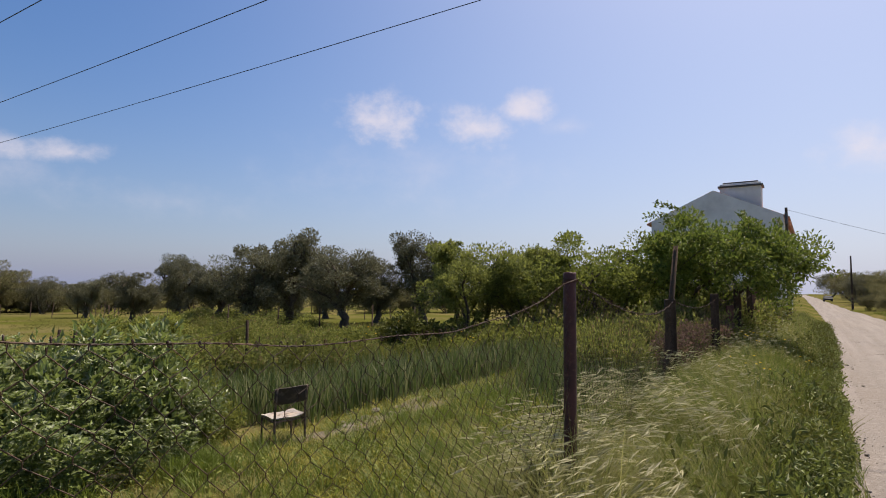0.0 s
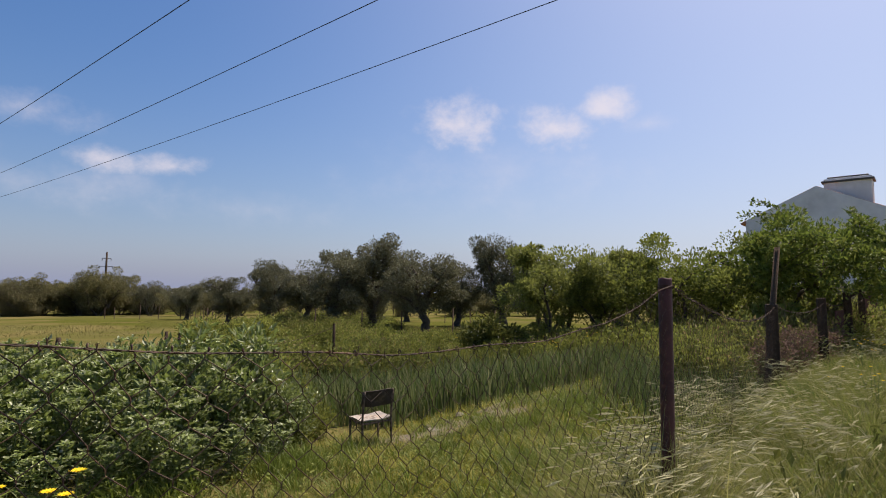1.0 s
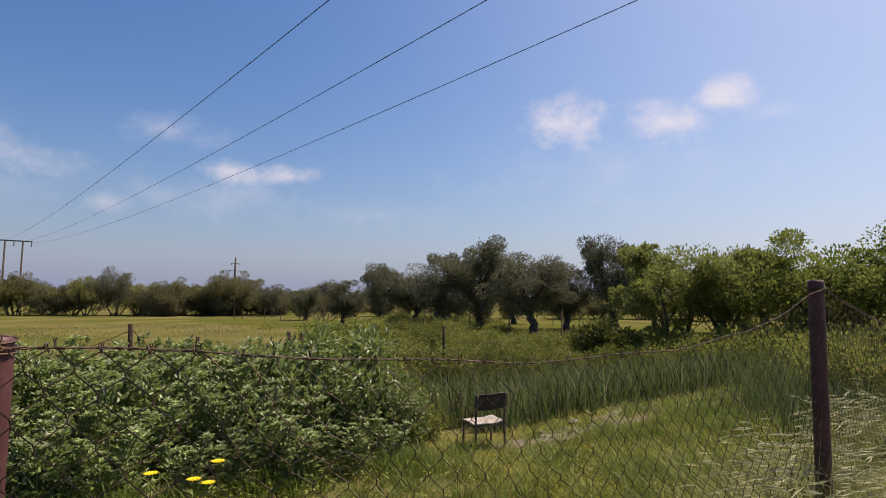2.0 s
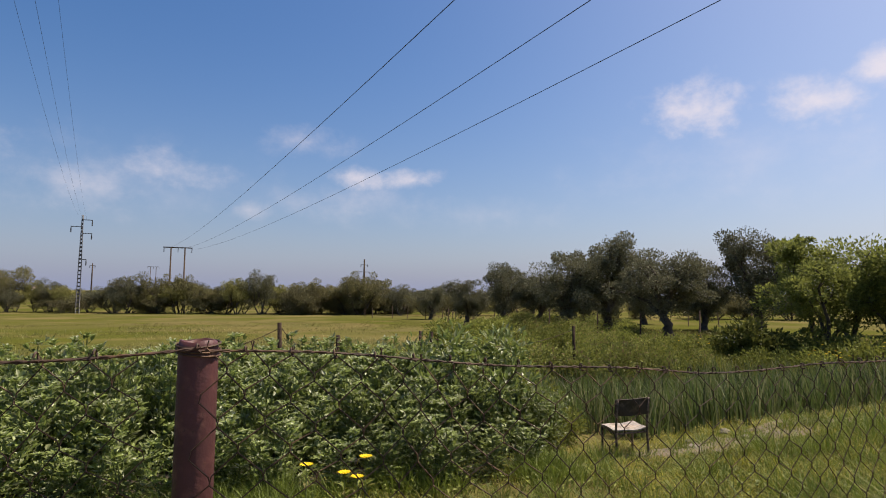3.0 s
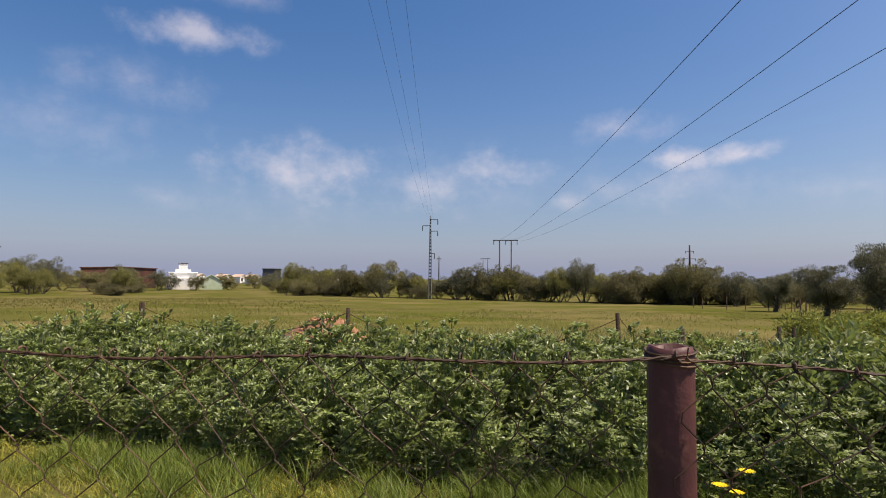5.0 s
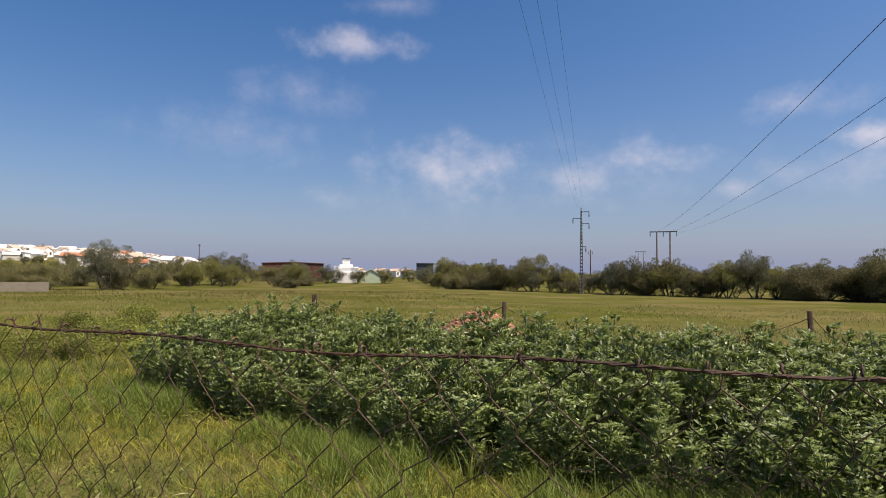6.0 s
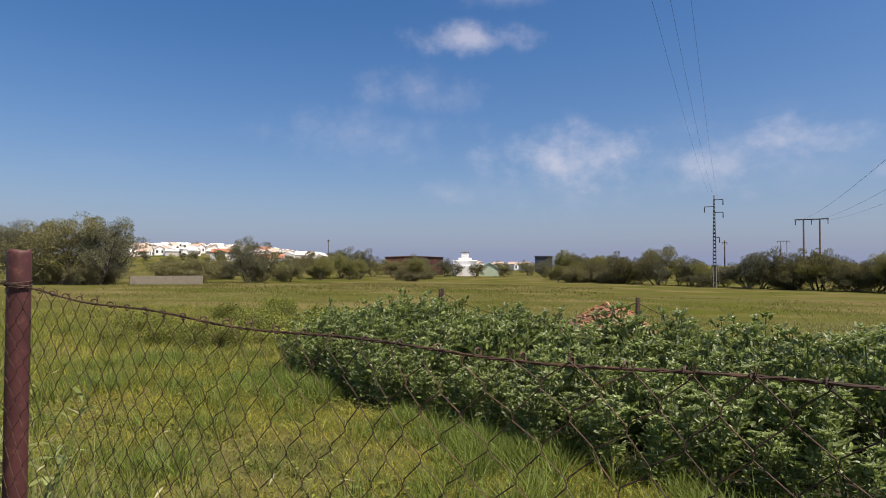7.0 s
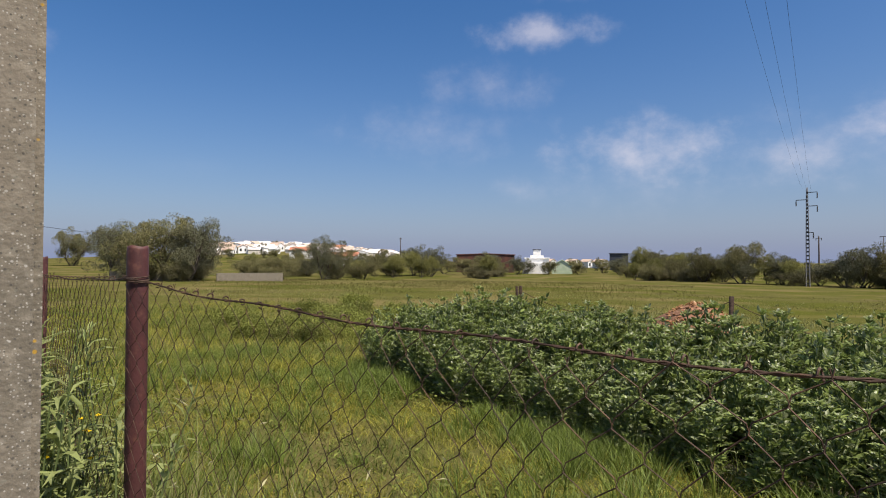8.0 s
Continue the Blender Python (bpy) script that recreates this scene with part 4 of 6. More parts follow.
WD, HD = 0.068, 0.079
rg = np.random.default_rng(17)
for i in range(len(POSTS) - 1):
    p, q = np.array(POSTS[i][:2]), np.array(POSTS[i + 1][:2])
    L = float(np.linalg.norm(q - p))
    along = (q - p) / L
    out = np.array([along[1], -along[0]])
    if out[0] < 0:
        out = -out
    ph = rg.uniform(0, 6.28, 6)
    g = Geo()
    coarse = i >= 6
    for k in range(int(L / (WD / 2)) - 1):
        s0 = k * WD / 2
        pts = []
        for j in range(40):
            s = s0 + (WD / 2 if (j + k) % 2 else 0.0)
            u = min(max(s / L, 0), 1)
            z = wire_height(i, u) - j * HD / 2
            if z < 0.22:
                break
            wob = 0.010 * math.sin(s * 7 + z * 5 + ph[0]) + 0.008 * math.sin(s * 17 - z * 11 + ph[1])
            wz = 0.010 * math.sin(s * 9 - z * 6 + ph[2]) + 0.006 * math.sin(s * 23 + z * 13 + ph[3])
            bulge = 0.022 * math.sin(s * 3.1 + ph[4]) * math.sin(z * 4 + ph[5]) * min(1, 6 * u * (1 - u))
            side = 0.0022 * (1 if (j + k) % 2 else -1)
            xy = p + along * (s + wob) + out * (0.034 + bulge + side)
            if coarse:
                pts.append([*xy, z + wz])
            else:
                kn = 0.006 if (j + k) % 2 else -0.006
                pts.append([*(xy - along * kn * 0.35), z + wz + 0.006])
                pts.append([*(xy + along * kn * 0.1 - out * side * 1.6), z + wz - 0.006])
        if len(pts) > 3:
            g.tube(pts, 0.0009 if i < 4 else 0.0011 if i == 4 else 0.0006, 3 if coarse else 4, caps=False)
    # hooked ends of the mesh over the straining wire
    for k in range(int(L / WD)):
        s = k * WD
        z = float(wire_height(i, s / L))
        c = p + along * s + out * 0.034
        a = np.linspace(0, 5.5, 8)
        g.tube([[*(c + along * 0.006 * (t / 5.5 - 0.5) + out * 0.0065 * math.cos(t)), z + 0.0065 * math.sin(t) + 0.002] for t in a], 0.0017, 4)
    in_fence(part("mesh_panel", g, M_WIRE, fence, "diamond mesh of rusty wire"))
    # upper straining wire: two strands twisted together
    for strand in range(2):
        us = np.linspace(0, 1, int(L / 0.02))
        zz = np.array([float(wire_height(i, u)) for u in us])
        tw = us * L / 0.05 * 6.28 + strand * math.pi
        wig = 0.004 * np.sin(us * L * 11 + ph[0])
        path = np.stack([p[0] + along[0] * us * L + out[0] * (0.034 + 0.0016 * np.cos(tw)), p[1] + along[1] * us * L + out[1] * (0.034 + 0.0016 * np.cos(tw)), zz + 0.0016 * np.sin(tw) + wig], 1)
        w = Geo()
        w.tube(path, 0.0017 if i == 3 else 0.0014, 5)
        in_fence(part("straining_wire", w, M_WIRE, fence))
for i in (3, 4, 5):
    x, y, z0, z1 = POSTS[i]
    g = Geo()
    for z in (EDGE[i] - 0.008, EDGE[i] - 0.002, EDGE[i] + 0.006):
        a = np.linspace(0, 6.28, 17)
        g.tube(np.stack([x + 0.0318 * np.cos(a), y + 0.0318 * np.sin(a), z + 0.004 * np.sin(a + z * 90)], 1), 0.0017, 5, caps=False)
    in_fence(part("tie_wire", g, M_WIRE, fence))

# leaning timber pole tied to the fence
g = Geo()
g.tube([[-1.56, 7.25, 0.1], [-1.50, 7.3, 1.0], [-1.41, 7.4, 2.12]], [0.04, 0.036, 0.03], 9)
tagged(part("timber_pole", g, M_GREYW, smooth=True), "grey weathered timber pole leaning on the fence", "pole")

# brown sheet panels closing the fence towards the house
for k, (x, y, w, h) in enumerate([(-1.50, 13.3, 1.1, 1.1), (-1.48, 14.6, 1.0, 1.25), (-1.42, 17.6, 1.1, 1.35), (-1.43, 19.0, 1.3, 1.5), (-1.45, 20.6, 1.2, 1.45)]):
    g = Geo()
    n = 12
    ys = np.linspace(-w / 2, w / 2, n * 4 + 1)
    xs = 0.018 * np.sin(ys / w * n * 6.28)
    V = np.concatenate([np.stack([x + xs + o, y + ys, np.full(len(ys), z)], 1) for o, z in ((0, 0.25), (0, 0.25 + h), (0.004, 0.25 + h), (0.004, 0.25))])
    m = len(ys)
    j = np.arange(m - 1)
    F = np.concatenate([np.stack([a * m + j, a * m + j + 1, ((a + 1) % 4) * m + j + 1, ((a + 1) % 4) * m + j], 1) for a in range(4)])
    g.add(V, F)
    tagged(part("sheet_panel", g, M_BROWN), "rusty red-brown corrugated sheet standing against the fence", "sheet panel", "sheet panels")

# white gate pillar by the house
pil = holder("gate_pillar", "white rendered gate pillar with a flat cap", "pillar", m=pose(-1.38, 26, 0.2))
g = Geo()
g.box((0.42, 0.42, 1.9), pose(0, 0, 0.9), 0.02)
part("shaft", g, M_WHITE, pil)
g = Geo()
g.box((0.55, 0.55, 0.1), pose(0, 0, 1.9), 0.02)
part("cap", g, M_WHITE, pil)


# ---- concrete line pole ----
pole = holder("concrete_pole", "weathered concrete power line pole with lichen spots", "power pole", m=pose(-0.698, -1.773, 0.1, 0, 0, -18))
g = Geo()
bm = bmesh.new()
bmesh.ops.create_cube(bm, size=1)
for v in bm.verts:
    t = 0.151 if v.co.z < 0 else 0.09
    v.co = Vector((math.copysign(t, v.co.x), math.copysign(t, v.co.y), -0.5 if v.co.z < 0 else 9.4))
bmesh.ops.bevel(bm, geom=[e for e in bm.edges if abs(e.verts[0].co.z - e.verts[1].co.z) > 1], offset=0.012, segments=2, affect="EDGES")
me = bpy.data.meshes.new("shaft")
bm.to_mesh(me)
bm.free()
me.materials.append(M_CONC)
shaft = new("shaft", me)
shaft.parent = pole
g = Geo()
g.box((0.09, 1.3, 0.09), pose(0, 0, 9.15), 0.01)
part("crossarm", g, M_STEEL, pole)
for yy in (-0.55, 0.0, 0.55):
    g = Geo()
    g.tube([[0, yy, 9.19], [0, yy, 9.26], [0, yy, 9.30], [0, yy, 9.38]], [0.02, 0.05, 0.03, 0.04], 10)
    part("insulator", g, M_BROWN, pole)


# ---- overhead lines and far poles ----
def line_wire(a, b, sag, r, name="power_cable"):
    u = np.linspace(0, 1, 60)
    p = np.outer(1 - u, a) + np.outer(u, b)
    p[:, 2] -= sag * 4 * u * (1 - u)
    g = Geo()
    g.tube(p, r, 5)
    return tagged(part(name, g, M_CABLE), "thin dark overhead power cable", "cable", "overhead cables")


for y0, y1 in ((-2.3, -8.2), (-1.8, -7.75), (-1.25, -7.3)):
    line_wire((-0.7, y0, 9.48), (-85.0, y1, 10.9 + 0.25 * (y1 < -8) - 0.2 * (y1 > -7.5)), 1.0, 0.0042)
for yn, yf, zn, sag in ((5.65, 2.3, 8.5, 1.9), (8.4, 5.0, 8.62, 1.8), (10.95, 7.6, 8.55, 1.6)):
    line_wire((14.0, yn + 0.45, zn), (-130.0, yf, 10.6), sag, 0.0105)
    line_wire((14.0, yn + 0.45, zn), (110.0, yn + 3, 11.0), 2.0, 0.008)


def timber_h_frame(x, y, half, top, label):
    b = float(gz(x, y))
    ob = holder("h_frame_pole", label, "power pole", m=pose(x, y, b, 0, 0, -2))
    for s in (-1, 1):
        g = Geo()
        g.tube([[0, s * half * 0.5, -0.5], [0, s * half * 0.5, top - b]], [0.17, 0.13], 10)
        part("pole", g, M_WOOD, ob, smooth=True)
        g = Geo()
        g.tube([[0, s * half, top - b - 0.1], [0, s * half, top - b - 1.0]], [0.07, 0.07], 8)
        part("insulator", g, M_STEEL, ob)
    g = Geo()
    g.tube([[0, 0, top - b - 0.1], [0, 0, top - b - 1.0]], [0.07, 0.07], 8)
    part("insulator", g, M_STEEL, ob)
    g = Geo()
    g.box((0.2, half * 2.1, 0.2), pose(0, 0, top - b), 0.02)
    part("crossarm", g, M_WOOD, ob)
    return ob


timber_h_frame(-130, 5.1, 2.6, 10.9, "tall twin-post power pole with a crossarm")
timber_h_frame(-330, 2.0, 2.6, 15.0, "distant twin-post power pole with a crossarm")


def line_pole(x, y, h, r, arms, label, mat=M_WOOD):
    b = float(gz(x, y))
    ob = holder("power_pole", label, "power pole", m=pose(x, y, b))
    g = Geo()
    g.tube([[0, 0, -0.5], [0, 0, h * 0.5], [0, 0, h]], [r * 1.25, r, r * 0.75], 9)
    part("pole", g, mat, ob, smooth=True)
    for z, half in arms:
        g = Geo()
        g.box((0.1, half * 2, 0.1), pose(0, 0, z), 0.01)
        part("crossarm", g, M_STEEL, ob)
        for s in (-1, 1):
            g = Geo()
            g.tube([[0, s * half * 0.95, z], [0, s * half * 0.95, z - 0.45]], [0.06, 0.06], 7)
            part("insulator", g, M_STEEL, ob)
    return ob


b = float(gz(-85, -7.75))
lattice = holder("power_pole", "tall dark openwork power pole at the field hedge", "power pole", m=pose(-85, -7.75, b))
for s in (-1, 1):
    g = Geo()
    g.tube([[0, s * 0.2, -0.5], [0, s * 0.15, 6.0], [0, s * 0.06, 12.3]], [0.062, 0.056, 0.045], 7)
    part("rail", g, M_STEEL, lattice, smooth=True)
for k in range(24):
    g = Geo()
    z = 0.4 + 0.49 * k
    g.box((0.09, 0.36 - 0.0085 * k, 0.2 if k < 14 else 0.3), pose(0, 0, z), 0.01)
    part("rung", g, M_STEEL, lattice)
for z, off, half in ((11.7, 0.55, 0.55), (10.8, -0.6, 0.6), (10.0, 0.55, 0.55), (6.7, 0.25, 0.4)):
    g = Geo()
    g.box((0.09, half * 2, 0.09), pose(0, off, z), 0.01)
    part("crossarm", g, M_STEEL, lattice)
    g = Geo()
    end = off + math.copysign(half * 0.95, off)
    g.tube([[0, end, z], [0, end, z - 0.3], [0, end, z - 0.75]], [0.04, 0.07, 0.07], 7)
    part("insulator", g, M_STEEL, lattice)
line_pole(-118, 41, 10.1, 0.2, [(8.9, 0.8), (7.4, 1.2)], "dark power pole with two crossarms behind the hedge")
line_pole(-140, -10.5, 8.5, 0.14, [(8.0, 0.5)], "slender power pole beyond the hedge")
line_pole(-111.6 * 1.5, -98.2 * 1.5, 11.0, 0.15, [(10.6, 0.5)], "slender power pole before the town")
line_pole(-1.0, 30.0, 5.3, 0.075, [(5.0, 0.35), (4.2, 0.3)], "dark timber service pole beside the house")
line_pole(4.1, 95.0, 7.2, 0.12, [(6.8, 0.4)], "dark timber pole beyond the track")
line_wire((-1.0, 30.0, 5.5), (9.0, 27.0, 1.9), 0.15, 0.006)
line_pole(-33.0, -68.5, 5.2, 0.09, [(4.6, 0.3)], "timber pole hidden among the trees")
line_pole(-8.0, -52.0, 6.6, 0.1, [(5.8, 0.3)], "slender timber pole beside the meadow")
line_wire((-8.0, -52.0, 5.6), (-33.0, -68.5, 4.4), 0.3, 0.02)
line_pole(9.0, 27.0, 1.9, 0.06, [], "short timber post across the track")


# ---- the house by the track ----
def gable_house(x0, x1, y0, y1, eave, ridge, zb, wall_mat, roof_mat, label, chimney=None, over=0.35, category="house"):
    """A house whose gables face -y and +y."""
    ob = holder("house", label, category, m=pose((x0 + x1) / 2, (y0 + y1) / 2, zb))
    hx, hy = (x1 - x0) / 2, (y1 - y0) / 2
    g = Geo()
    V, F = [], []
    for s in (-1, 1):
        V += [[-hx, s * hy, -0.6], [hx, s * hy, -0.6], [hx, s * hy, eave], [0, s * hy, ridge], [-hx, s * hy, eave]]
    g.add(V, np.array([[0, 1, 6, 5], [1, 2, 7, 6], [4, 0, 5, 9], [2, 3, 8, 7], [3, 4, 9, 8]]))
    g.f.append(np.array([[4, 3, 2, 1, 0], [5, 6, 7, 8, 9]]))
    part("wall", g, wall_mat, ob)
    for s in (-1, 1):
        g = Geo()
        sl = math.hypot(hx + over, (ridge - eave) * (hx + over) / hx)
        ang = math.degrees(math.atan2(ridge - eave, hx))
        m = pose(s * (hx + over) / 2, 0, (ridge + eave - (ridge - eave) * over / hx) / 2 - 0.05, 0, s * ang, 0)
        g.box((sl, 2 * hy - 0.06, 0.12), m, 0.02)
        part("roof", g, roof_mat, ob)
    if chimney:
        cx, cw, cd, ct, cy = chimney
        g = Geo()
        g.box((cw, cd, 2.2), pose(cx, cy, ct - 1.1), 0.03)
        ch = part("chimney", g, wall_mat, ob)
        g = Geo()
        g.box((cw + 0.22, cd + 0.22, 0.12), pose(cx, cy, ct - 0.18), 0.03)
        part("ledge", g, M_STEEL, ch)
        g = Geo()
        g.box((cw * 0.86, cd * 0.8, 0.10), pose(cx, cy, ct + 0.06), 0.03)
        part("cap", g, M_STEEL, ch)
    return ob


house = gable_house(-8.95, -1.45, 39.2, 50.0, 6.25, 8.0, 0.2, M_GREYWALL, M_TILE, "two-storey pale grey house with a broad chimney", chimney=(1.45, 2.3, 1.1, 8.45, -4.2), over=0.3)
g = Geo()
g.box((0.12, 9.0, 0.16), pose(3.98, 0, 6.02), 0.03)
part("gutter", g, M_TILE, house)
for yy, zz in ((-3.0, 4.2), (0.5, 4.2), (3.2, 4.2), (-2.6, 1.4), (2.6, 1.4)):
    g = Geo()
    g.box((0.06, 1.0, 1.2), pose(3.76, yy, zz), 0.01)
    w = part("window", g, M_PANE, house)
    g = Geo()
    for dy, sz in ((-0.56, (0.1, 0.12, 1.4)), (0.56, (0.1, 0.12, 1.4))):
        g.box(sz, pose(3.78, yy + dy, zz), 0.01)
    for dz in (-0.66, 0.66):
        g.box((0.1, 1.0, 0.12), pose(3.78, yy, zz + dz), 0.01)
    part("frame", g, M_WHITE, w)
g = Geo()
g.box((1.1, 3.4, 0.14), pose(4.3, -3.3, 3.05), 0.02)
part("balcony", g, M_WHITE, house)


# ---- walls, town and farm buildings in the distance ----
def far_house(name, label, category, x, y, turn, w, d, eave, ridge, wall_mat, roof_mat, windows=2, dz=0.0, group=""):
    zb = float(gz(x, y)) + dz
    ob = holder(name, label, category, group, pose(x, y, zb, 0, 0, turn))
    g = Geo()
    V = []
    for s in (-1, 1):
        V += [[-w / 2, s * d / 2, -1.5], [w / 2, s * d / 2, -1.5], [w / 2, s * d / 2, eave], [0, s * d / 2, max(ridge, eave + 0.05)], [-w / 2, s * d / 2, eave]]
    g.add(V, np.array([[0, 1, 6, 5], [1, 2, 7, 6], [4, 0, 5, 9], [2, 3, 8, 7], [3, 4, 9, 8]]))
    g.f.append(np.array([[4, 3, 2, 1, 0], [5, 6, 7, 8, 9]]))
    part("wall", g, wall_mat, ob)
    ang = math.degrees(math.atan2(ridge - eave, w / 2))
    for s in (-1, 1):
        g = Geo()
        g.box((math.hypot(w / 2 + 0.3, (ridge - eave)) + 0.1, d + 0.4, 0.2), pose(s * (w / 4 + 0.08), 0, (ridge + eave) / 2 + 0.1, 0, s * ang, 0), 0.03)
        part("roof", g, roof_mat, ob)
    for k in range(windows):
        for s in (-1, 1):
            g = Geo()
            g.box((0.9, 0.08, 1.2), pose((k - (windows - 1) / 2) * w / max(windows, 1), s * d / 2 + 0.02 * s, eave * 0.55), 0.01)
            part("window", g, M_PANE, ob)
    return ob


def by_bearing(yaw, r):
    return -math.sin(radians(yaw)) * r, math.cos(radians(yaw)) * r


rg = np.random.default_rng(33)
for k in range(190):
    yaw = rg.uniform(131.5, 149.5)
    x, y = by_bearing(yaw, rg.uniform(280, 385))
    far_house("town_house", "white house with a pale roof on the hillside", "house", x, y, 118 + rg.normal() * 34 + 90 * (k % 2), rg.uniform(4.2, 6.2), rg.uniform(4.5, 7), rg.uniform(1.6, 2.6), rg.uniform(3.0, 4.0), (M_WHITE, M_WHITE, M_CREAM)[k % 3], M_TILE if k % 19 == 0 else (M_ROOFW, M_ROOFT, M_ROOFW)[k % 3], 2, group="hillside town")
for yaw, r, lab in ((136.7, 225, "white farmhouse with a red tile roof"), (140.8, 262, "long white farmhouse with a red tile roof")):
    x, y = by_bearing(yaw, r)
    far_house("farmhouse", lab, "house", x, y, yaw + 80, 7, 10, 3.0, 4.4, M_WHITE, M_TILE, 3, dz=0.3)
# white farm with a stair tower
x, y = by_bearing(118.0, 152)
farm = far_house("farmhouse", "white flat-roofed farmhouse with a square tower", "house", x, y, 28, 6.0, 6.0, 3.4, 3.5, M_WHITE, M_WHITE, 2, dz=0.3)
g = Geo()
g.box((1.9, 1.9, 2.3), pose(-1.5, 0, 4.6), 0.04)
tower = part("tower", g, M_WHITE, farm)
g = Geo()
g.box((2.2, 2.2, 0.18), pose(-1.5, 0, 5.8), 0.03)
part("coping", g, M_DARKH, tower)
g = Geo()
g.box((2.6, 3.4, 0.8), pose(1.2, 0, 3.9), 0.04)
part("parapet", g, M_WHITE, farm)
g = Geo()
g.box((3.6, 5.0, 3.4), pose(4.6, -1.0, 0.6), 0.04)
part("annex", g, M_WHITE, farm)
x, y = by_bearing(115.6, 150)
far_house("glasshouse", "pale green sheeted shed beside the farmhouse", "shed", x, y, 115, 5.0, 6.0, 1.7, 3.1, M_GLASSHOUSE, M_GLASSHOUSE, 0, dz=0.2)
x, y = by_bearing(123.0, 160)
far_house("barn", "long dark brown barn with a low roof", "barn", x, y, 123, 15.5, 7.0, 4.4, 4.7, M_BROWN, M_BROWN, 0, dz=0.2)
x, y = by_bearing(110.3, 210)
far_house("barn", "dark blue-grey flat-roofed building behind the trees", "barn", x, y, 20, 9.0, 6.0, 5.4, 5.6, M_DARKH, M_DARKH, 2, dz=0.0)
for yaw, r in ((114.6, 230), (113.2, 240), (112.0, 236), (116.8, 250), (104.0, 240), (98.0, 260)):
    x, y = by_bearing(yaw, r)
    far_house("farmhouse", "small far white house with a pale tile roof", "house", x, y, yaw * 3, 3.8, 4.6, 2.2, 3.1, M_WHITE, M_ROOFT, 2, dz=0.2, group="far houses")
x, y = by_bearing(63.0, 330)
far_house("shed", "long low white sheds on the far rise", "shed", x, y, 60, 30, 8, 2.0, 2.8, M_WHITE, M_ROOFW, 0, dz=1.0)

# block wall at the field's edge
g = Geo()
a, b = np.array([-38.4, -62.5]), np.array([-45.6, -59.6])
L = float(np.linalg.norm(b - a))
g.box((L, 0.22, 1.5), pose(*((a + b) / 2), float(gz(*((a + b) / 2))) + 0.25, 0, 0, math.degrees(math.atan2(*(b - a)[::-1]))), 0.02)
tagged(part("block_wall", g, M_CONC), "low weathered concrete block wall at the field's edge", "wall")
g = Geo()
g.box((9.0, 0.22, 1.6), pose(-33.0, -66.0, float(gz(-33, -66)) + 0.3, 0, 0, 150), 0.02)
tagged(part("block_wall", g, M_CONC), "low weathered concrete block wall under the trees", "wall")

# ---- tilled soil under the beans, coloured near-black to deepen the shade there ----
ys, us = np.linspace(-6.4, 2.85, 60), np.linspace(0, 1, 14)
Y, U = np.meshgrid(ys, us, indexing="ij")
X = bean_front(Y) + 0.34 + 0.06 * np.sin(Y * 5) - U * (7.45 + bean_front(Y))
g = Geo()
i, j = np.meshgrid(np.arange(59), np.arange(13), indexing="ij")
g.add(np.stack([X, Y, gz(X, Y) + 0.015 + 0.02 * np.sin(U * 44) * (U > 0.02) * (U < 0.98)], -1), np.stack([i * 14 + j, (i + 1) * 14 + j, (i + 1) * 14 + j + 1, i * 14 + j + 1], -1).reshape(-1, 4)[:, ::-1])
tagged(part("bean_bed", g, M_SHADED_SOIL, smooth=True), "tilled soil under the bean plants, darkened to stand in for their shade", "soil", kind="structure")

# ---- bare earth by the chair ----
def earth_patch(cx, cy, rx, ry, turn, seed, label):
    rg = np.random.default_rng(seed)
    n, rings = 40, 7
    a = np.arange(n) * 2 * np.pi / n
    edge = 1 + 0.22 * np.sin(3 * a + rg.uniform(0, 6)) + 0.13 * np.sin(7 * a + rg.uniform(0, 6)) + 0.08 * rg.normal(size=n)
    V = [[cx, cy, float(gz(cx, cy)) + 0.02]]
    c, s = math.cos(radians(turn)), math.sin(radians(turn))
    for k in range(1, rings + 1):
        u = k / rings
        px, py = rx * edge * u * np.cos(a), ry * edge * u * np.sin(a)
        x, y = cx + c * px - s * py, cy + s * px + c * py
        V += list(np.stack([x, y, gz(x, y) + 0.02 - 0.03 * (k == rings)], 1))
    g = Geo()
    j = np.arange(n)
    g.add(V, np.stack([np.zeros(n, int), 1 + j, 1 + (j + 1) % n], 1))
    for k in range(rings - 1):
        g.f.append(np.stack([1 + k * n + j, 1 + (k + 1) * n + j, 1 + (k + 1) * n + (j + 1) % n, 1 + k * n + (j + 1) % n], 1))
    return tagged(part("bare_earth", g, M_EARTH, smooth=True), label, "ground", kind="structure")


earth_patch(-4.05, 4.5, 0.22, 0.75, -4, 3, "strip of dry bare earth behind the chair")
earth_patch(-3.95, 6.3, 0.3, 1.1, -6, 7, "strip of trodden earth along the foot of the reeds")
earth_patch(-3.95, 2.75, 0.14, 0.4, 10, 5, "small patch of trodden earth beside the bean plot")


def stone(x, y, s, turn, mat, label, seed, group="rubble by the chair", name="stone_slab"):
    bm = bmesh.new()
    bmesh.ops.create_icosphere(bm, subdivisions=2, radius=1)
    rg = np.random.default_rng(seed)
    k = rg.uniform(0, 6, 3)
    for v in bm.verts:
        w = 1 + 0.25 * noise.noise(v.co * 1.7 + Vector(k))
        v.co = Vector((v.co.x * s[0] * w, v.co.y * s[1] * w, max(v.co.z, -0.5) * s[2] * w))
    me = bpy.data.meshes.new(name)
    bm.to_mesh(me)
    bm.free()
    me.materials.append(mat)
    ob = new(name, me)
    ob.matrix_basis = pose(x, y, float(gz(x, y)) + s[2] * 0.45, 0, 0, turn)
    return tagged(ob, label, "stone", group)


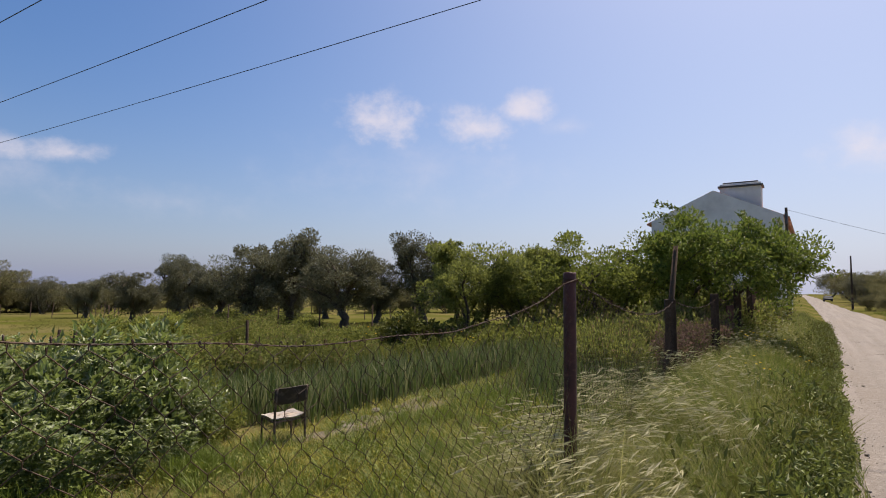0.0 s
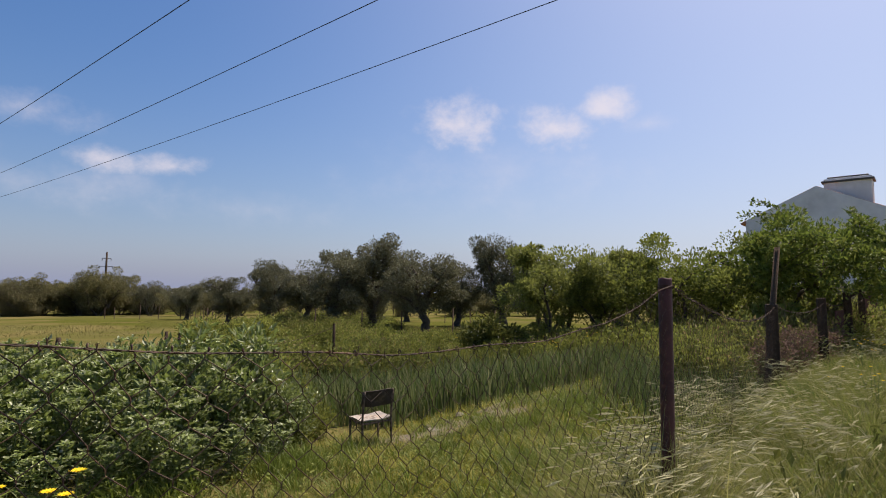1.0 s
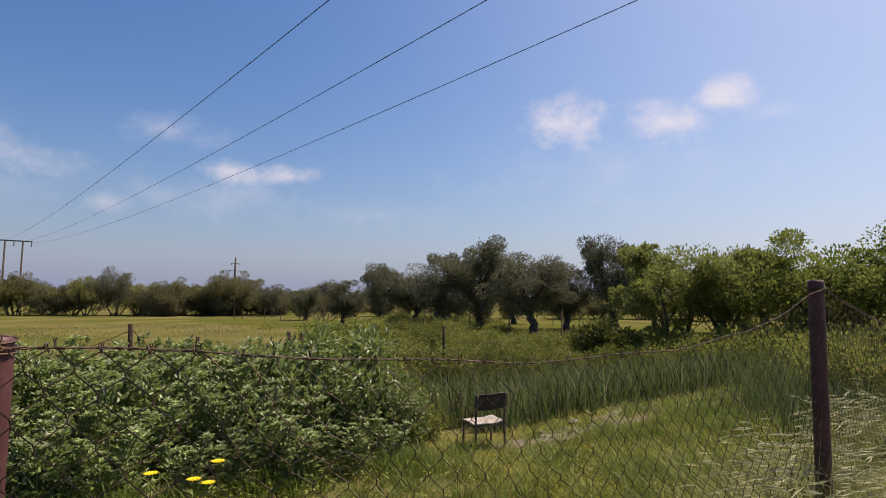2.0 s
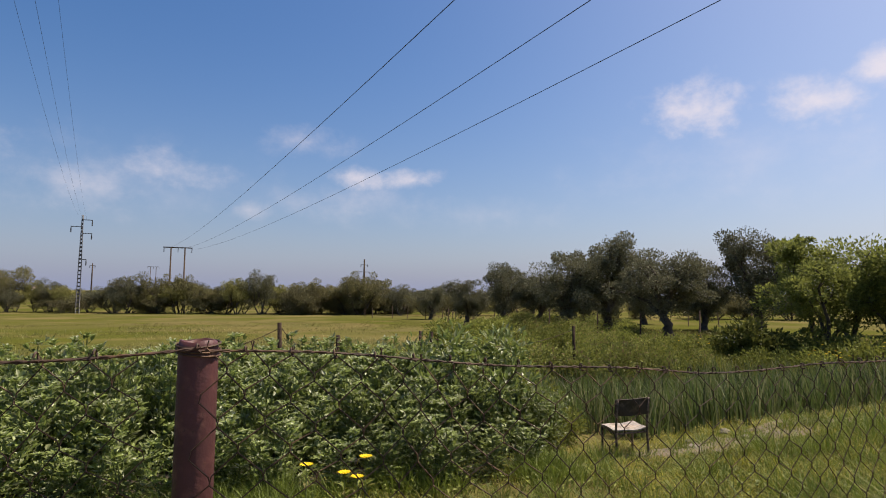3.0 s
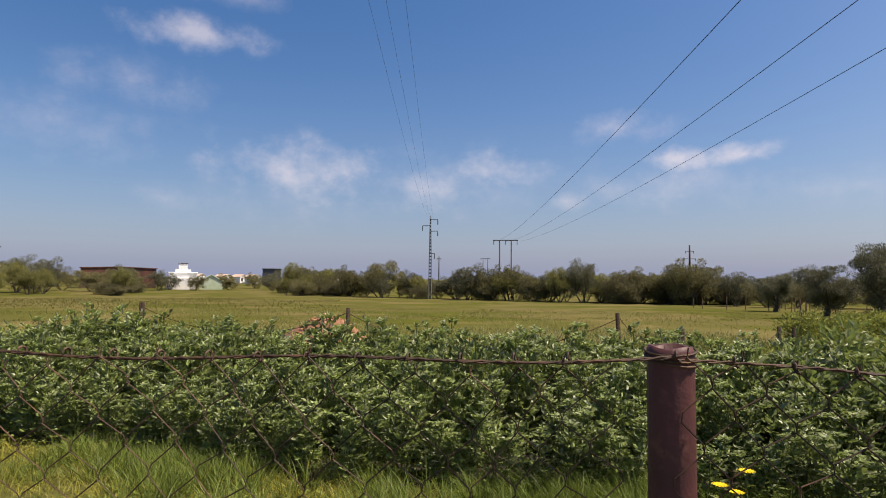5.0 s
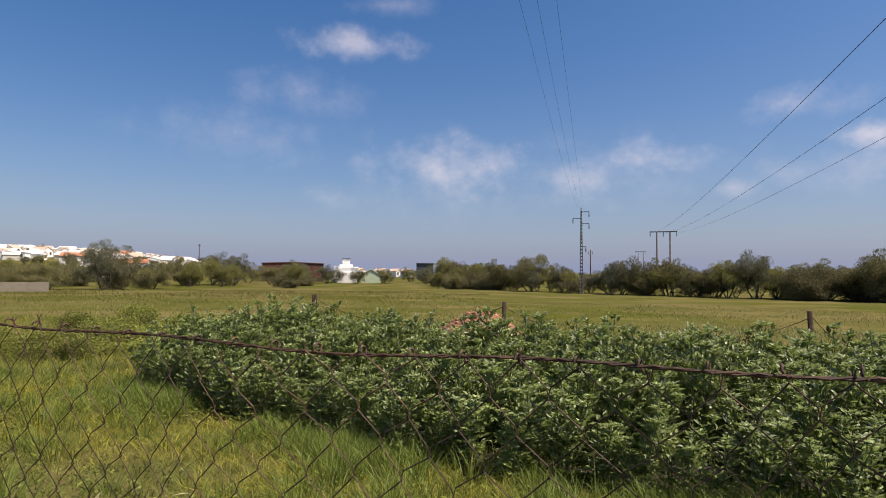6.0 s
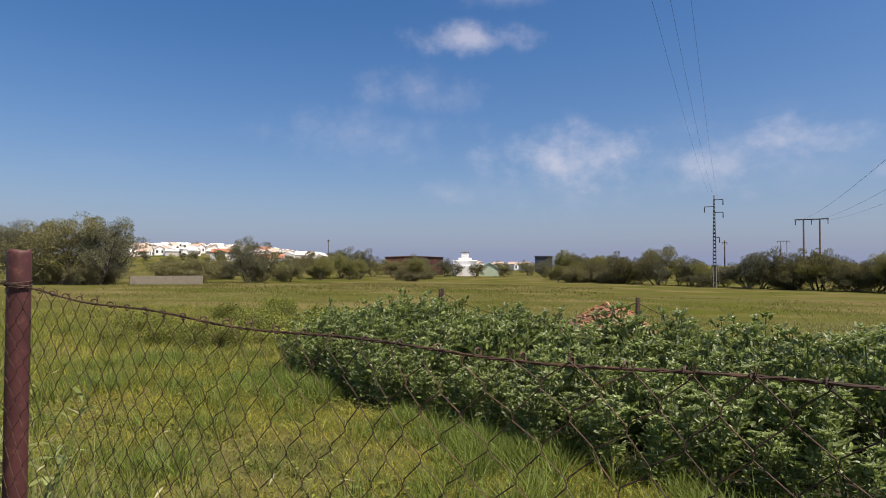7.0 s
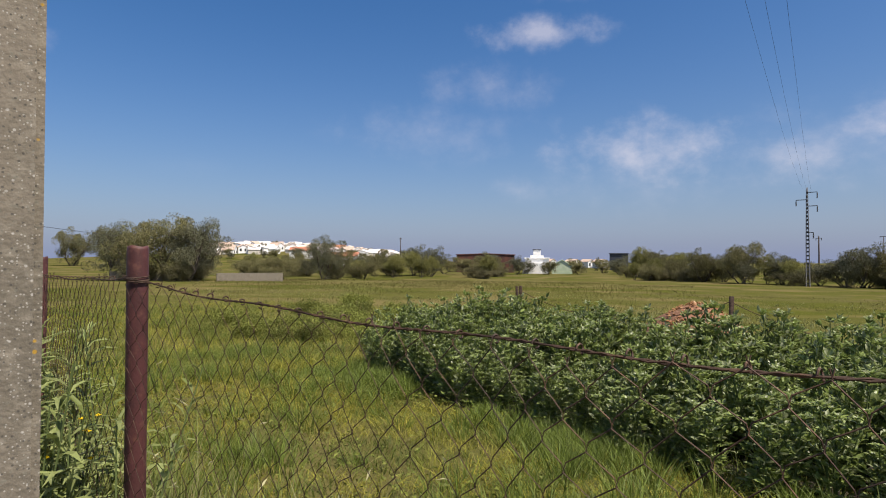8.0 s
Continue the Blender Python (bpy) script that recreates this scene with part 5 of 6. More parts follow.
for k, (x, y, w) in enumerate([(-4.05, 4.55, 0.13), (-4.2, 5.0, 0.10), (-4.0, 5.2, 0.08), (-4.35, 5.35, 0.11), (-4.3, 4.75, 0.06)]):
    stone(x, y, (w * 0.7, w * 0.5, 0.03), 40 * k, M_CONC, "flat grey stone lying on the bare earth", 90 + k)

# ---- the old chair ----
chair = holder("school_chair", "old school chair with a dark back and flaking pale seat", "chair", m=pose(-4.24, 3.86, float(gz(-4.24, 3.86)) - 0.09, 2, -3, 72) @ Matrix.Scale(0.82, 4))
# the seat faces local +y
for s in (-1, 1):
    g = Geo()
    g.tube([[0.185 * s, -0.20, 0.0], [0.18 * s, -0.185, 0.25], [0.178 * s, -0.18, 0.42], [0.176 * s, -0.215, 0.62], [0.174 * s, -0.25, 0.775]], 0.0135, 8)
    part("leg", g, M_RUSTLEG, chair, "rusty tubular rear leg and back post", smooth=True)
    g = Geo()
    g.tube([[0.185 * s, 0.19, 0.0], [0.18 * s, 0.175, 0.2], [0.178 * s, 0.165, 0.395]], 0.0135, 8)
    part("leg", g, M_RUSTLEG, chair, "rusty tubular front leg", smooth=True)
    g = Geo()
    g.tube([[0.178 * s, -0.18, 0.395], [0.178 * s, 0.165, 0.395]], 0.011, 8)
    part("rail", g, M_RUSTLEG, chair, smooth=True)
for yy in (-0.17, 0.155):
    g = Geo()
    g.tube([[-0.178, yy, 0.395], [0.178, yy, 0.395]], 0.011, 8)
    part("rail", g, M_RUSTLEG, chair, smooth=True)


def bent_board(w, d, t, dish, along_z):
    """A plywood board, dished across its width, with thickness and rounded corners."""
    bm = bmesh.new()
    n = 12
    for layer in (0, 1):
        for i in range(n + 1):
            for j in range(7):
                u, v = i / n * 2 - 1, j / 6 * 2 - 1
                k = 1 - 0.10 * abs(u) ** 6
                x, y = u * w / 2, v * d / 2 * k
                z = dish * u * u + (t / 2 if layer else -t / 2) + 0.004 * math.sin(5 * u + 3 * v)
                bm.verts.new((x, -z, y) if along_z else (x, y, z))
    bm.verts.ensure_lookup_table()
    m, per = 7, (n + 1) * 7
    for i in range(n):
        for j in range(6):
            a = [i * m + j, i * m + j + 1, (i + 1) * m + j + 1, (i + 1) * m + j]
            bm.faces.new([bm.verts[q] for q in a])
            bm.faces.new([bm.verts[q + per] for q in reversed(a)])
    rim = [i * m for i in range(n + 1)] + [n * m + j for j in range(1, 7)] + [i * m + 6 for i in range(n - 1, -1, -1)] + [j for j in range(5, 0, -1)]
    for p, q in zip(rim, rim[1:] + rim[:1]):
        bm.faces.new([bm.verts[p], bm.verts[q], bm.verts[q + per], bm.verts[p + per]])
    bmesh.ops.recalc_face_normals(bm, faces=bm.faces[:])
    return bm


M_PLY = material("flaking pale plywood", (0.29, 0.25, 0.215), 0.8, scales=[(9.0, (0.40, 0.31, 0.23), 0.5, 0.6), (35.0, (0.40, 0.36, 0.31), 0.5, 0.7), (16.0, (0.17, 0.13, 0.10), 0.55, 0.61), (60.0, (0.22, 0.16, 0.11), 0.62, 0.7)], bump=0.6, bump_scale=50)
M_BACK = material("dark worn plywood", (0.05, 0.036, 0.028), 0.7, scales=[(18.0, (0.11, 0.08, 0.06), 0.52, 0.66)], bump=0.3, bump_scale=60)
for nm, args, mat, m in (("seat", (0.39, 0.36, 0.012, 0.012, False), M_PLY, pose(0, 0.0, 0.415, -3)), ("backrest", (0.40, 0.19, 0.010, -0.02, True), M_BACK, pose(0, -0.245, 0.685, 12))):
    bm = bent_board(*args)
    me = bpy.data.meshes.new(nm)
    bm.to_mesh(me)
    bm.free()
    me.materials.append(mat)
    ob = new(nm, me)
    ob.parent = chair
    ob.matrix_basis = m
    tagged(ob, "flaking pale plywood seat" if nm == "seat" else "dark worn plywood backrest")

# ---- field stakes behind the bean plot ----
STAKES = [(-9.08, -5.49, 1.18), (-8.02, -4.85, 1.23), (-7.43, -1.87, 1.21), (-7.56, 1.43, 1.18), (-7.57, 2.17, 1.01), (-7.25, 2.06, 1.02), (-8.89, 3.95, 0.95), (-9.0, 4.2, 0.93), (-8.6, 6.9, 1.0)]
rg = np.random.default_rng(44)
for k, (x, y, zt) in enumerate(STAKES):
    b = float(gz(x, y))
    g = Geo()
    tilt = rg.normal(size=2) * 0.04
    g.tube([[x - tilt[0], y - tilt[1], b - 0.15], [x, y, (b + zt) / 2], [x + tilt[0] * 0.5, y + tilt[1] * 0.5, zt]], [0.03, 0.029, 0.025], 8)
    tagged(part("fence_stake", g, M_STAKE, smooth=True), "dark rough wooden stake behind the bean plot", "stake", "stakes behind the plot")
for i, j, sag in ((0, 1, 0.15), (1, 2, 0.3), (2, 3, 0.42), (3, 4, 0.22), (4, 6, 0.3), (6, 8, 0.25)):
    a, b = STAKES[i], STAKES[j]
    u = np.linspace(0, 1, 30)
    p = np.outer(1 - u, a) + np.outer(u, b)
    p[:, 2] -= 0.06 + sag * 4 * u * (1 - u)
    g = Geo()
    g.tube(p, 0.0045, 5)
    tagged(part("fence_wire", g, M_WIRE), "slack rusty wire between the field stakes", "wire", "slack field wires")
# stakes through the olive grove
k = 0
for a, b, n in (((-58.0, 20.0), (-27.0, 35.0), 18), ((-60.0, 29.0), (-40.0, 21.0), 9), ((-21.0, 16.0), (-12.5, 21.0), 6)):
    for i in range(n):
        u = i / (n - 1)
        x, y = a[0] + (b[0] - a[0]) * u + rg.normal() * 0.2, a[1] + (b[1] - a[1]) * u + rg.normal() * 0.3
        z = float(gz(x, y))
        g = Geo()
        g.tube([[x, y, z - 0.2], [x + rg.normal() * 0.05, y + rg.normal() * 0.05, z + rg.uniform(0.95, 1.35)]], [0.035, 0.03], 7)
        tagged(part("fence_stake", g, M_STAKE, smooth=True), "thin dark stake in the olive grove", "stake", "stakes in the grove")

# ---- heap of broken tiles ----
M_SHARD = material("broken clay", (0.28, 0.14, 0.06), 0.9, island=0.4, leaf_tint=(0.38, 0.24, 0.135, 0.3))
bm = bmesh.new()
bmesh.ops.create_icosphere(bm, subdivisions=4, radius=1)
for v in bm.verts:
    h = max(v.co.z, -0.05)
    r = math.hypot(v.co.x, v.co.y)
    w = 1 + 0.18 * noise.noise(v.co * 3) + 0.08 * noise.noise(v.co * 9)
    v.co = Vector((v.co.x * 1.3 * w, v.co.y * 1.35 * w, (1.08 * (1 - r ** 1.6) if h > 0 else h) * (0.9 + 0.1 * w)))
me = bpy.data.meshes.new("mound")
bm.to_mesh(me)
bm.free()
me.materials.append(material("orange rubble", (0.20, 0.10, 0.055), 0.95, scales=[(6.0, (0.18, 0.085, 0.05), 0.45, 0.6), (30.0, (0.55, 0.30, 0.2), 0.58, 0.7)], bump=0.9, bump_scale=20))
heap = holder("rubble_heap", "orange heap of broken clay tiles beyond the beans", "rubble heap", m=pose(-10.9, -3.06, float(gz(-10.9, -3.06)) - 0.04) @ Matrix.Diagonal((1.0, 1.0, 1.0, 1)))
ob = new("mound", me)
ob.parent = heap
g = Geo()
for k in range(1700):
    a, r = rg.uniform(0, 6.28), math.sqrt(rg.random())
    z = 1.09 * (1 - r ** 1.6)
    r *= 1.28
    s = rg.uniform(0.02, 0.05)
    g.box((s * 1.6, s, s * 0.3), pose(math.cos(a) * r, math.sin(a) * r, z, *rg.uniform(-60, 60, 2), rg.uniform(0, 360)), 0.004)
tagged(part("tile_shard", g, M_SHARD, heap), "broken clay shards", kind="stuff")

# ---- flowers ----
def daisy(x, y, h, heads, seed, spread=0.05, size=0.032, label="yellow crown daisy in flower in the grass"):
    rg = np.random.default_rng(seed)
    b = float(gz(x, y))
    ob = holder("yellow_daisy", label, "flower", "yellow flowers", pose(x, y, b))
    st, fo = Geo(), Geo()
    for k in range(heads):
        t = np.array([*(rg.normal(size=2) * spread), h * rg.uniform(0.85, 1.05)])
        st.tube([[0, 0, -0.03], [t[0] * 0.4, t[1] * 0.4, t[2] * 0.6], t], [0.004, 0.003, 0.002], 5)
        a = np.arange(14) * 2 * np.pi / 14
        way = np.stack([np.cos(a), np.sin(a), np.full(14, 0.25)], 1)
        pe = Geo()
        pe.leaves(np.tile(t, (14, 1)), way, np.tile([0, 0, 1.0], (14, 1)), size, size * 0.42, 0.1)
        pe.tube([t - [0, 0, 0.002], t + [0, 0, 0.006]], [size * 0.35, size * 0.22], 8)
        part("flower_head", pe, M_YELLOW, ob)
    m = 12 * heads
    zz = rg.uniform(0.1, 0.75, m) * h
    aa = rg.uniform(0, 6.28, m)
    fo.leaves(np.stack([np.zeros(m), np.zeros(m), zz], 1), np.stack([np.cos(aa), np.sin(aa), np.full(m, 0.5)], 1), np.tile([0, 0, 1.0], (m, 1)), 0.07, 0.02)
    part("stem", st, M_STEM, ob)
    part("foliage", fo, M_GRASS, ob)


for k, (x, y, zt) in enumerate([(-3.66, 0.81, 0.585), (-3.52, 1.12, 0.605), (-3.6, 1.02, 0.483), (-3.56, 1.09, 0.49)]):
    daisy(x, y, zt - float(gz(x, y)), 1, 200 + k, 0.01, 0.045)
rg = np.random.default_rng(71)
for k in range(16):
    daisy(rg.uniform(-1.1, -0.1), rg.uniform(5.5, 13.0), rg.uniform(0.5, 0.68), 2, 220 + k, 0.05, 0.02, "small yellow daisy among the verge grass")
for k in range(12):
    daisy(rg.uniform(-10.5, -5.0), rg.uniform(11.2, 13.5), rg.uniform(0.6, 0.9), 4, 240 + k, 0.12, 0.03, "yellow mustard flowers on the ditch bank")
for k, (x, y) in enumerate([(-1.36, -3.0), (-1.30, -2.85), (-1.45, -3.2), (-1.2, -2.7), (-1.5, -3.5)]):
    daisy(x, y, rg.uniform(0.6, 0.72), 2, 260 + k, 0.05, 0.014, "yellow weed flowers against the fence")


# ---- grass, reeds and weeds ----
def scatter(n, x0, x1, y0, y1, rg, power=1.0):
    x = rg.uniform(x0, x1, n)
    y = y0 + (y1 - y0) * rg.random(n) ** power
    return np.stack([x, y, gz(x, y) - 0.02], 1)


def clumped(p, rg, cell, keep):
    """Keeps points in uneven drifts."""
    q = 0
    for k in range(7):
        a, f = rg.uniform(0, 6.28), cell * rg.uniform(0.5, 2.2)
        q = q + 0.36 * np.sin((p[:, 0] * math.cos(a) + p[:, 1] * math.sin(a)) * f + rg.uniform(0, 6.28) + 1.2 * np.sin((p[:, 0] * math.sin(a) - p[:, 1] * math.cos(a)) * f * 0.7))
    return p[q + rg.normal(size=len(p)) * 0.45 > keep]


def sward(name, label, p, hgt, wid, mat, lean=(0, 0), spread=0.12, segs=3, bend=0.6):
    n = len(p)
    g = Geo()
    h = RNG.uniform(hgt[0], hgt[1], n)
    g.blades(p, h, RNG.uniform(wid[0], wid[1], n), np.array(lean) * h[:, None] / hgt[1] + RNG.normal(size=(n, 2)) * spread * h[:, None] / hgt[1], bend, segs)
    return tagged(part(name, g, mat), label, "grass", kind="stuff")


rg = np.random.default_rng(101)
# verge between track and fence
p = np.concatenate([scatter(30000, -1.3, 0.42, 0.6, 9.0, rg), scatter(16000, -1.7, 0.45, 9.0, 48.0, rg, 1.6), scatter(12000, -2.0, 0.4, -9.0, 0.6, rg)])
p = p[p[:, 0] < np.interp(p[:, 1], [0, 5, 20, 60], [0.08, 0.18, 0.52, 0.62])]
edge = np.clip((0.5 - p[:, 0]) / 0.9, 0.35, 1)
g = Geo()
h = rg.uniform(0.30, 0.62, len(p)) * edge
g.blades(p, h, rg.uniform(0.005, 0.011, len(p)), np.array([-0.10, -0.06]) * (h / 0.6)[:, None] + rg.normal(size=(len(p), 2)) * 0.11 * (h / 0.6)[:, None], 0.7, 3)
tagged(part("verge_grass", g, M_VERGE), "tall rank green grass on the track verge", "grass", kind="stuff")
p = np.concatenate([scatter(16000, -1.3, 0.3, 0.6, 9.0, rg), scatter(8000, -1.7, 0.3, 9.0, 40.0, rg, 1.6), scatter(5000, -2.0, 0.3, -9.0, 0.6, rg)])
h = rg.uniform(0.35, 0.66, len(p)) * np.clip((0.5 - p[:, 0]) / 0.9, 0.35, 1)
g = Geo()
g.blades(p, h, rg.uniform(0.004, 0.010, len(p)), np.array([-0.14, -0.08]) * (h / 0.6)[:, None] + rg.normal(size=(len(p), 2)) * 0.13 * (h / 0.6)[:, None], 0.8, 3)
tagged(part("yellowing_grass", g, M_VERGE), "yellowing tall grass on the track verge", "grass", kind="stuff")
p = np.concatenate([scatter(5600, -1.3, -0.2, 2.05, 5.0, rg), scatter(4200, -1.4, 0.15, 5.0, 22.0, rg, 1.3), scatter(420, -1.9, -0.2, -6.0, -1.2, rg)])
p = clumped(p, rg, 1.9, -0.05)
p = p[(p[:, 0] > -0.34 * p[:, 1]) | (p[:, 1] < 0)]
h = rg.uniform(0.5, 0.8, len(p)) * np.clip((0.6 - p[:, 0]) / 0.9, 0.55, 1)
# the wind combs the stalks over in swirling drifts
swirl = 0.9 * np.sin(p[:, 0] * 2.3 + p[:, 1] * 1.1) + 0.6 * np.sin(p[:, 1] * 2.9 - p[:, 0])
lean = np.stack([-0.30 * np.cos(0.6 * swirl), -0.16 - 0.2 * np.sin(0.6 * swirl)], 1) + rg.normal(size=(len(p), 2)) * 0.10
g = Geo()
g.blades(p, h, rg.uniform(0.003, 0.006, len(p)), lean, 0.9, 4)
tagged(part("barley_stalks", g, M_DRY), "pale dry wild barley stalks bent by the wind", "grass", kind="stuff")
tips = p + np.concatenate([lean, (h * 0.82)[:, None]], 1)
g = Geo()
way = np.concatenate([lean * 2.4, rg.uniform(-0.35, 0.2, (len(p), 1))], 1) + rg.normal(size=(len(p), 3)) * 0.1
eared = rg.random(len(p)) < 0.6
p, tips, way = p[eared], tips[eared], way[eared]
for k in range(2):
    g.leaves(tips - way * 0.02, way + rg.normal(size=way.shape) * 0.07, rg.normal(size=way.shape) + [0, 0, 1], rg.uniform(0.06, 0.12, len(p)), rg.uniform(0.005, 0.010, len(p)))
tagged(part("barley_heads", g, M_HEAD), "feathery pale wild barley seed heads", "grass", kind="stuff")

# leafy weeds on the road side of the verge
y = np.concatenate([rg.uniform(2.2, 10, 5200), rg.uniform(10, 40, 4200), rg.uniform(-9, -2.5, 1500)])
x = np.interp(y, [0, 5, 20, 60], [0.10, 0.17, 0.5, 0.6]) + 0.05 * np.sin(y * 2.1) - np.abs(rg.normal(size=len(y))) * 0.26
q = np.stack([x, y, gz(x, y) + rg.random(len(y)) * 0.5 * np.clip((0.62 - x) / 0.6, 0.4, 1) * (0.6 + 0.4 * np.sin(y * 3.1) * np.sin(y * 1.3 + 1))], 1)
g = Geo()
for k in range(3):
    g.leaves(q + rg.normal(size=q.shape) * 0.03, rg.normal(size=q.shape) + [0, 0, 0.7], rg.normal(size=q.shape) + [0, 0, 1], rg.uniform(0.03, 0.08, len(q)), 0.02)
tagged(part("verge_weeds", g, M_WEED), "low leafy green weeds at the edge of the track", "weeds", kind="stuff")

# tall leafy weeds crowding the verge towards the track
n = 420
y = np.concatenate([rg.uniform(2.0, 9, 150), rg.uniform(9, 34, 270)])
x = np.interp(y, [0, 5, 20, 60], [-0.06, 0.02, 0.45, 0.6]) - np.abs(rg.normal(size=n)) * 0.42
h = rg.uniform(0.25, 0.62, n) * (0.75 + 0.25 * np.sin(y * 2.7))
g = Geo()
for k in range(30):
    u = rg.uniform(0.15, 1, n)
    q = np.stack([x + rg.normal(size=n) * 0.07, y + rg.normal(size=n) * 0.07, gz(x, y) + h * u], 1)
    g.leaves(q, rg.normal(size=q.shape) + [0, 0, 0.5], rg.normal(size=q.shape) * 0.6 + [0, 0, 1], rg.uniform(0.05, 0.11, n), rg.uniform(0.015, 0.035, n))
tagged(part("tall_weeds", g, M_DEEP), "tall leafy weeds on the edge of the track", "weeds", kind="stuff")

# turf inside the fence
q = scatter(30000, -7.2, -4.5, -9.0, 0.0, rg)
p = np.concatenate([scatter(85000, -4.7, -1.2, -8.0, 6.0, rg), scatter(16000, -4.5, -1.3, 6.0, 12.0, rg), q[q[:, 0] > bean_front(q[:, 1]) - 0.1]])
bare = 0.8 * np.exp(-((p[:, 0] + 4.05) / 0.26) ** 2 - ((p[:, 1] - 4.5) / 0.8) ** 2) + 0.6 * np.exp(-((p[:, 0] + 3.95) / 0.3) ** 2 - ((p[:, 1] - 6.3) / 1.1) ** 2)
p = p[bare + rg.normal(size=len(p)) * 0.22 < 0.45]
sward("turf", "lush yellow-green turf between fence and bean plot", p, (0.025, 0.13), (0.004, 0.010), M_TURF, spread=0.12, segs=2)
# low clover and other small leaves between the blades
q = np.concatenate([clumped(scatter(34000, -5.0, -1.3, -8.0, 9.0, rg), rg, 2.2, -0.1), clumped(scatter(9000, -7.0, -4.6, -9.0, -3.0, rg), rg, 2.2, -0.1)])
q = q[q[:, 0] > bean_front(np.clip(q[:, 1], -6.6, 2.9)) + 0.1]
q[:, 2] += 0.02 + rg.random(len(q)) * 0.09
g = Geo()
g.leaves(q, rg.normal(size=q.shape) * [1, 1, 0.4] + [0, 0, 0.2], rg.normal(size=q.shape) * 0.4 + [0, 0, 1], rg.uniform(0.02, 0.05, len(q)), rg.uniform(0.012, 0.026, len(q)))
tagged(part("clover", g, M_CLOVER), "low clover and small weeds in the turf", "weeds", kind="stuff")
# tall thin grass inside the fence towards the ditch
p = clumped(scatter(15000, -4.3, -1.5, 5.2, 12.0, rg), rg, 1.4, -0.5)
p = p[(p[:, 0] > -3.55) | (p[:, 1] > 8.5)]
p = p[p[:, 1] > 5.2 + 1.6 * np.abs(p[:, 0] + 2.0) ** 0.8 * rg.uniform(0.4, 1.3, len(p))]
sward("ditch_side_grass", "tall thin dark grass between fence and reeds", p, (0.3, 0.75), (0.005, 0.012), M_REED, spread=0.14, segs=3)
# straw litter by the chair and along the reeds
q = np.concatenate([scatter(900, -4.5, -3.6, 3.5, 6.0, rg), scatter(300, -4.7, -4.2, 6.0, 8.0, rg)])
g = Geo()
q[:, 2] += 0.035
g.blades(q, rg.uniform(0.005, 0.06, len(q)), rg.uniform(0.003, 0.008, len(q)), rg.normal(size=(len(q), 2)) * 0.09, 0.1, 2)
tagged(part("straw_litter", g, M_DRY), "dead straw and stalks lying by the reeds", "straw", kind="stuff")


def tussocks(name, label, cx, cy, mat, hgt, rad, blades, width=(0.004, 0.009)):
    """Tufts of blades that spread outwards from their middles."""
    n = len(cx)
    m = blades
    size = rg.uniform(0.6, 1.25, n)
    a = rg.uniform(0, 2 * np.pi, (n, m))
    r = np.sqrt(rg.random((n, m))) * rad * size[:, None]
    x, y = (cx[:, None] + r * np.cos(a)).ravel(), (cy[:, None] + r * np.sin(a)).ravel()
    p = np.stack([x, y, gz(x, y) - 0.02], 1)
    h = (rg.uniform(hgt[0], hgt[1], (n, m)) * size[:, None] * (1 - 0.45 * (r / (rad * size[:, None])) ** 2)).ravel()
    out = np.stack([np.cos(a).ravel(), np.sin(a).ravel()], 1) * (0.25 + r.ravel() / rad)[:, None] * h[:, None] * 0.55
    g = Geo()
    g.blades(p, h, rg.uniform(width[0], width[1], len(p)), out + rg.normal(size=(len(p), 2)) * 0.04 + np.array([-0.10, -0.12]) * h[:, None], 0.8, 3)
    return tagged(part(name, g, mat), label, "grass", kind="stuff")


def tuft_places(n, x0, x1, y0, y1, keep):
    p = clumped(scatter(n, x0, x1, y0, y1, rg), rg, 1.5, keep)
    p = p[p[:, 0] > bean_front(np.clip(p[:, 1], -6.6, 2.9)) + 0.05] if x0 > -9 else p
    return p[:, 0], p[:, 1]


tussocks("tussock_grass", "deep green grass tussocks inside the fence", *tuft_places(4200, -6.5, -1.35, -8.5, 11.5, 0.5), M_DEEPGRASS, (0.14, 0.34), 0.13, 46)
tussocks("yellow_tussocks", "yellow-green tufts inside the fence", *tuft_places(1100, -6.5, -1.35, -8.5, 11.0, -0.2), M_TURF, (0.10, 0.24), 0.10, 30)
y = rg.uniform(-6.4, 2.8, 1500)
y = y[np.sin(y * 2.3 + 0.7) + 0.6 * np.sin(y * 5.1) + rg.normal(size=1500) * 0.5 > 0.1]
tussocks("plot_edge_grass", "deep green grass along the foot of the beans", bean_front(y) + np.abs(rg.normal(size=len(y))) * np.interp(y, [-5, -1, 1], [0.42, 0.28, 0.12]) + 0.3, y, M_DEEPGRASS, (0.14, 0.3), 0.09, 36)
tussocks("meadow_tufts", "green tufts in the rough meadow", *tuft_places(1500, -16, -1.8, -22, -6.6, -0.1), M_GRASS, (0.18, 0.42), 0.16, 34, (0.006, 0.012))
# broad green tufts in drifts on the verge
p = clumped(scatter(900, -1.05, 0.12, 1.2, 14.0, rg), rg, 2.0, 0.1)
tussocks("verge_tufts", "lush broad-bladed tufts on the track verge", p[:, 0], p[:, 1], M_GRASS, (0.32, 0.62), 0.12, 34, (0.007, 0.016))
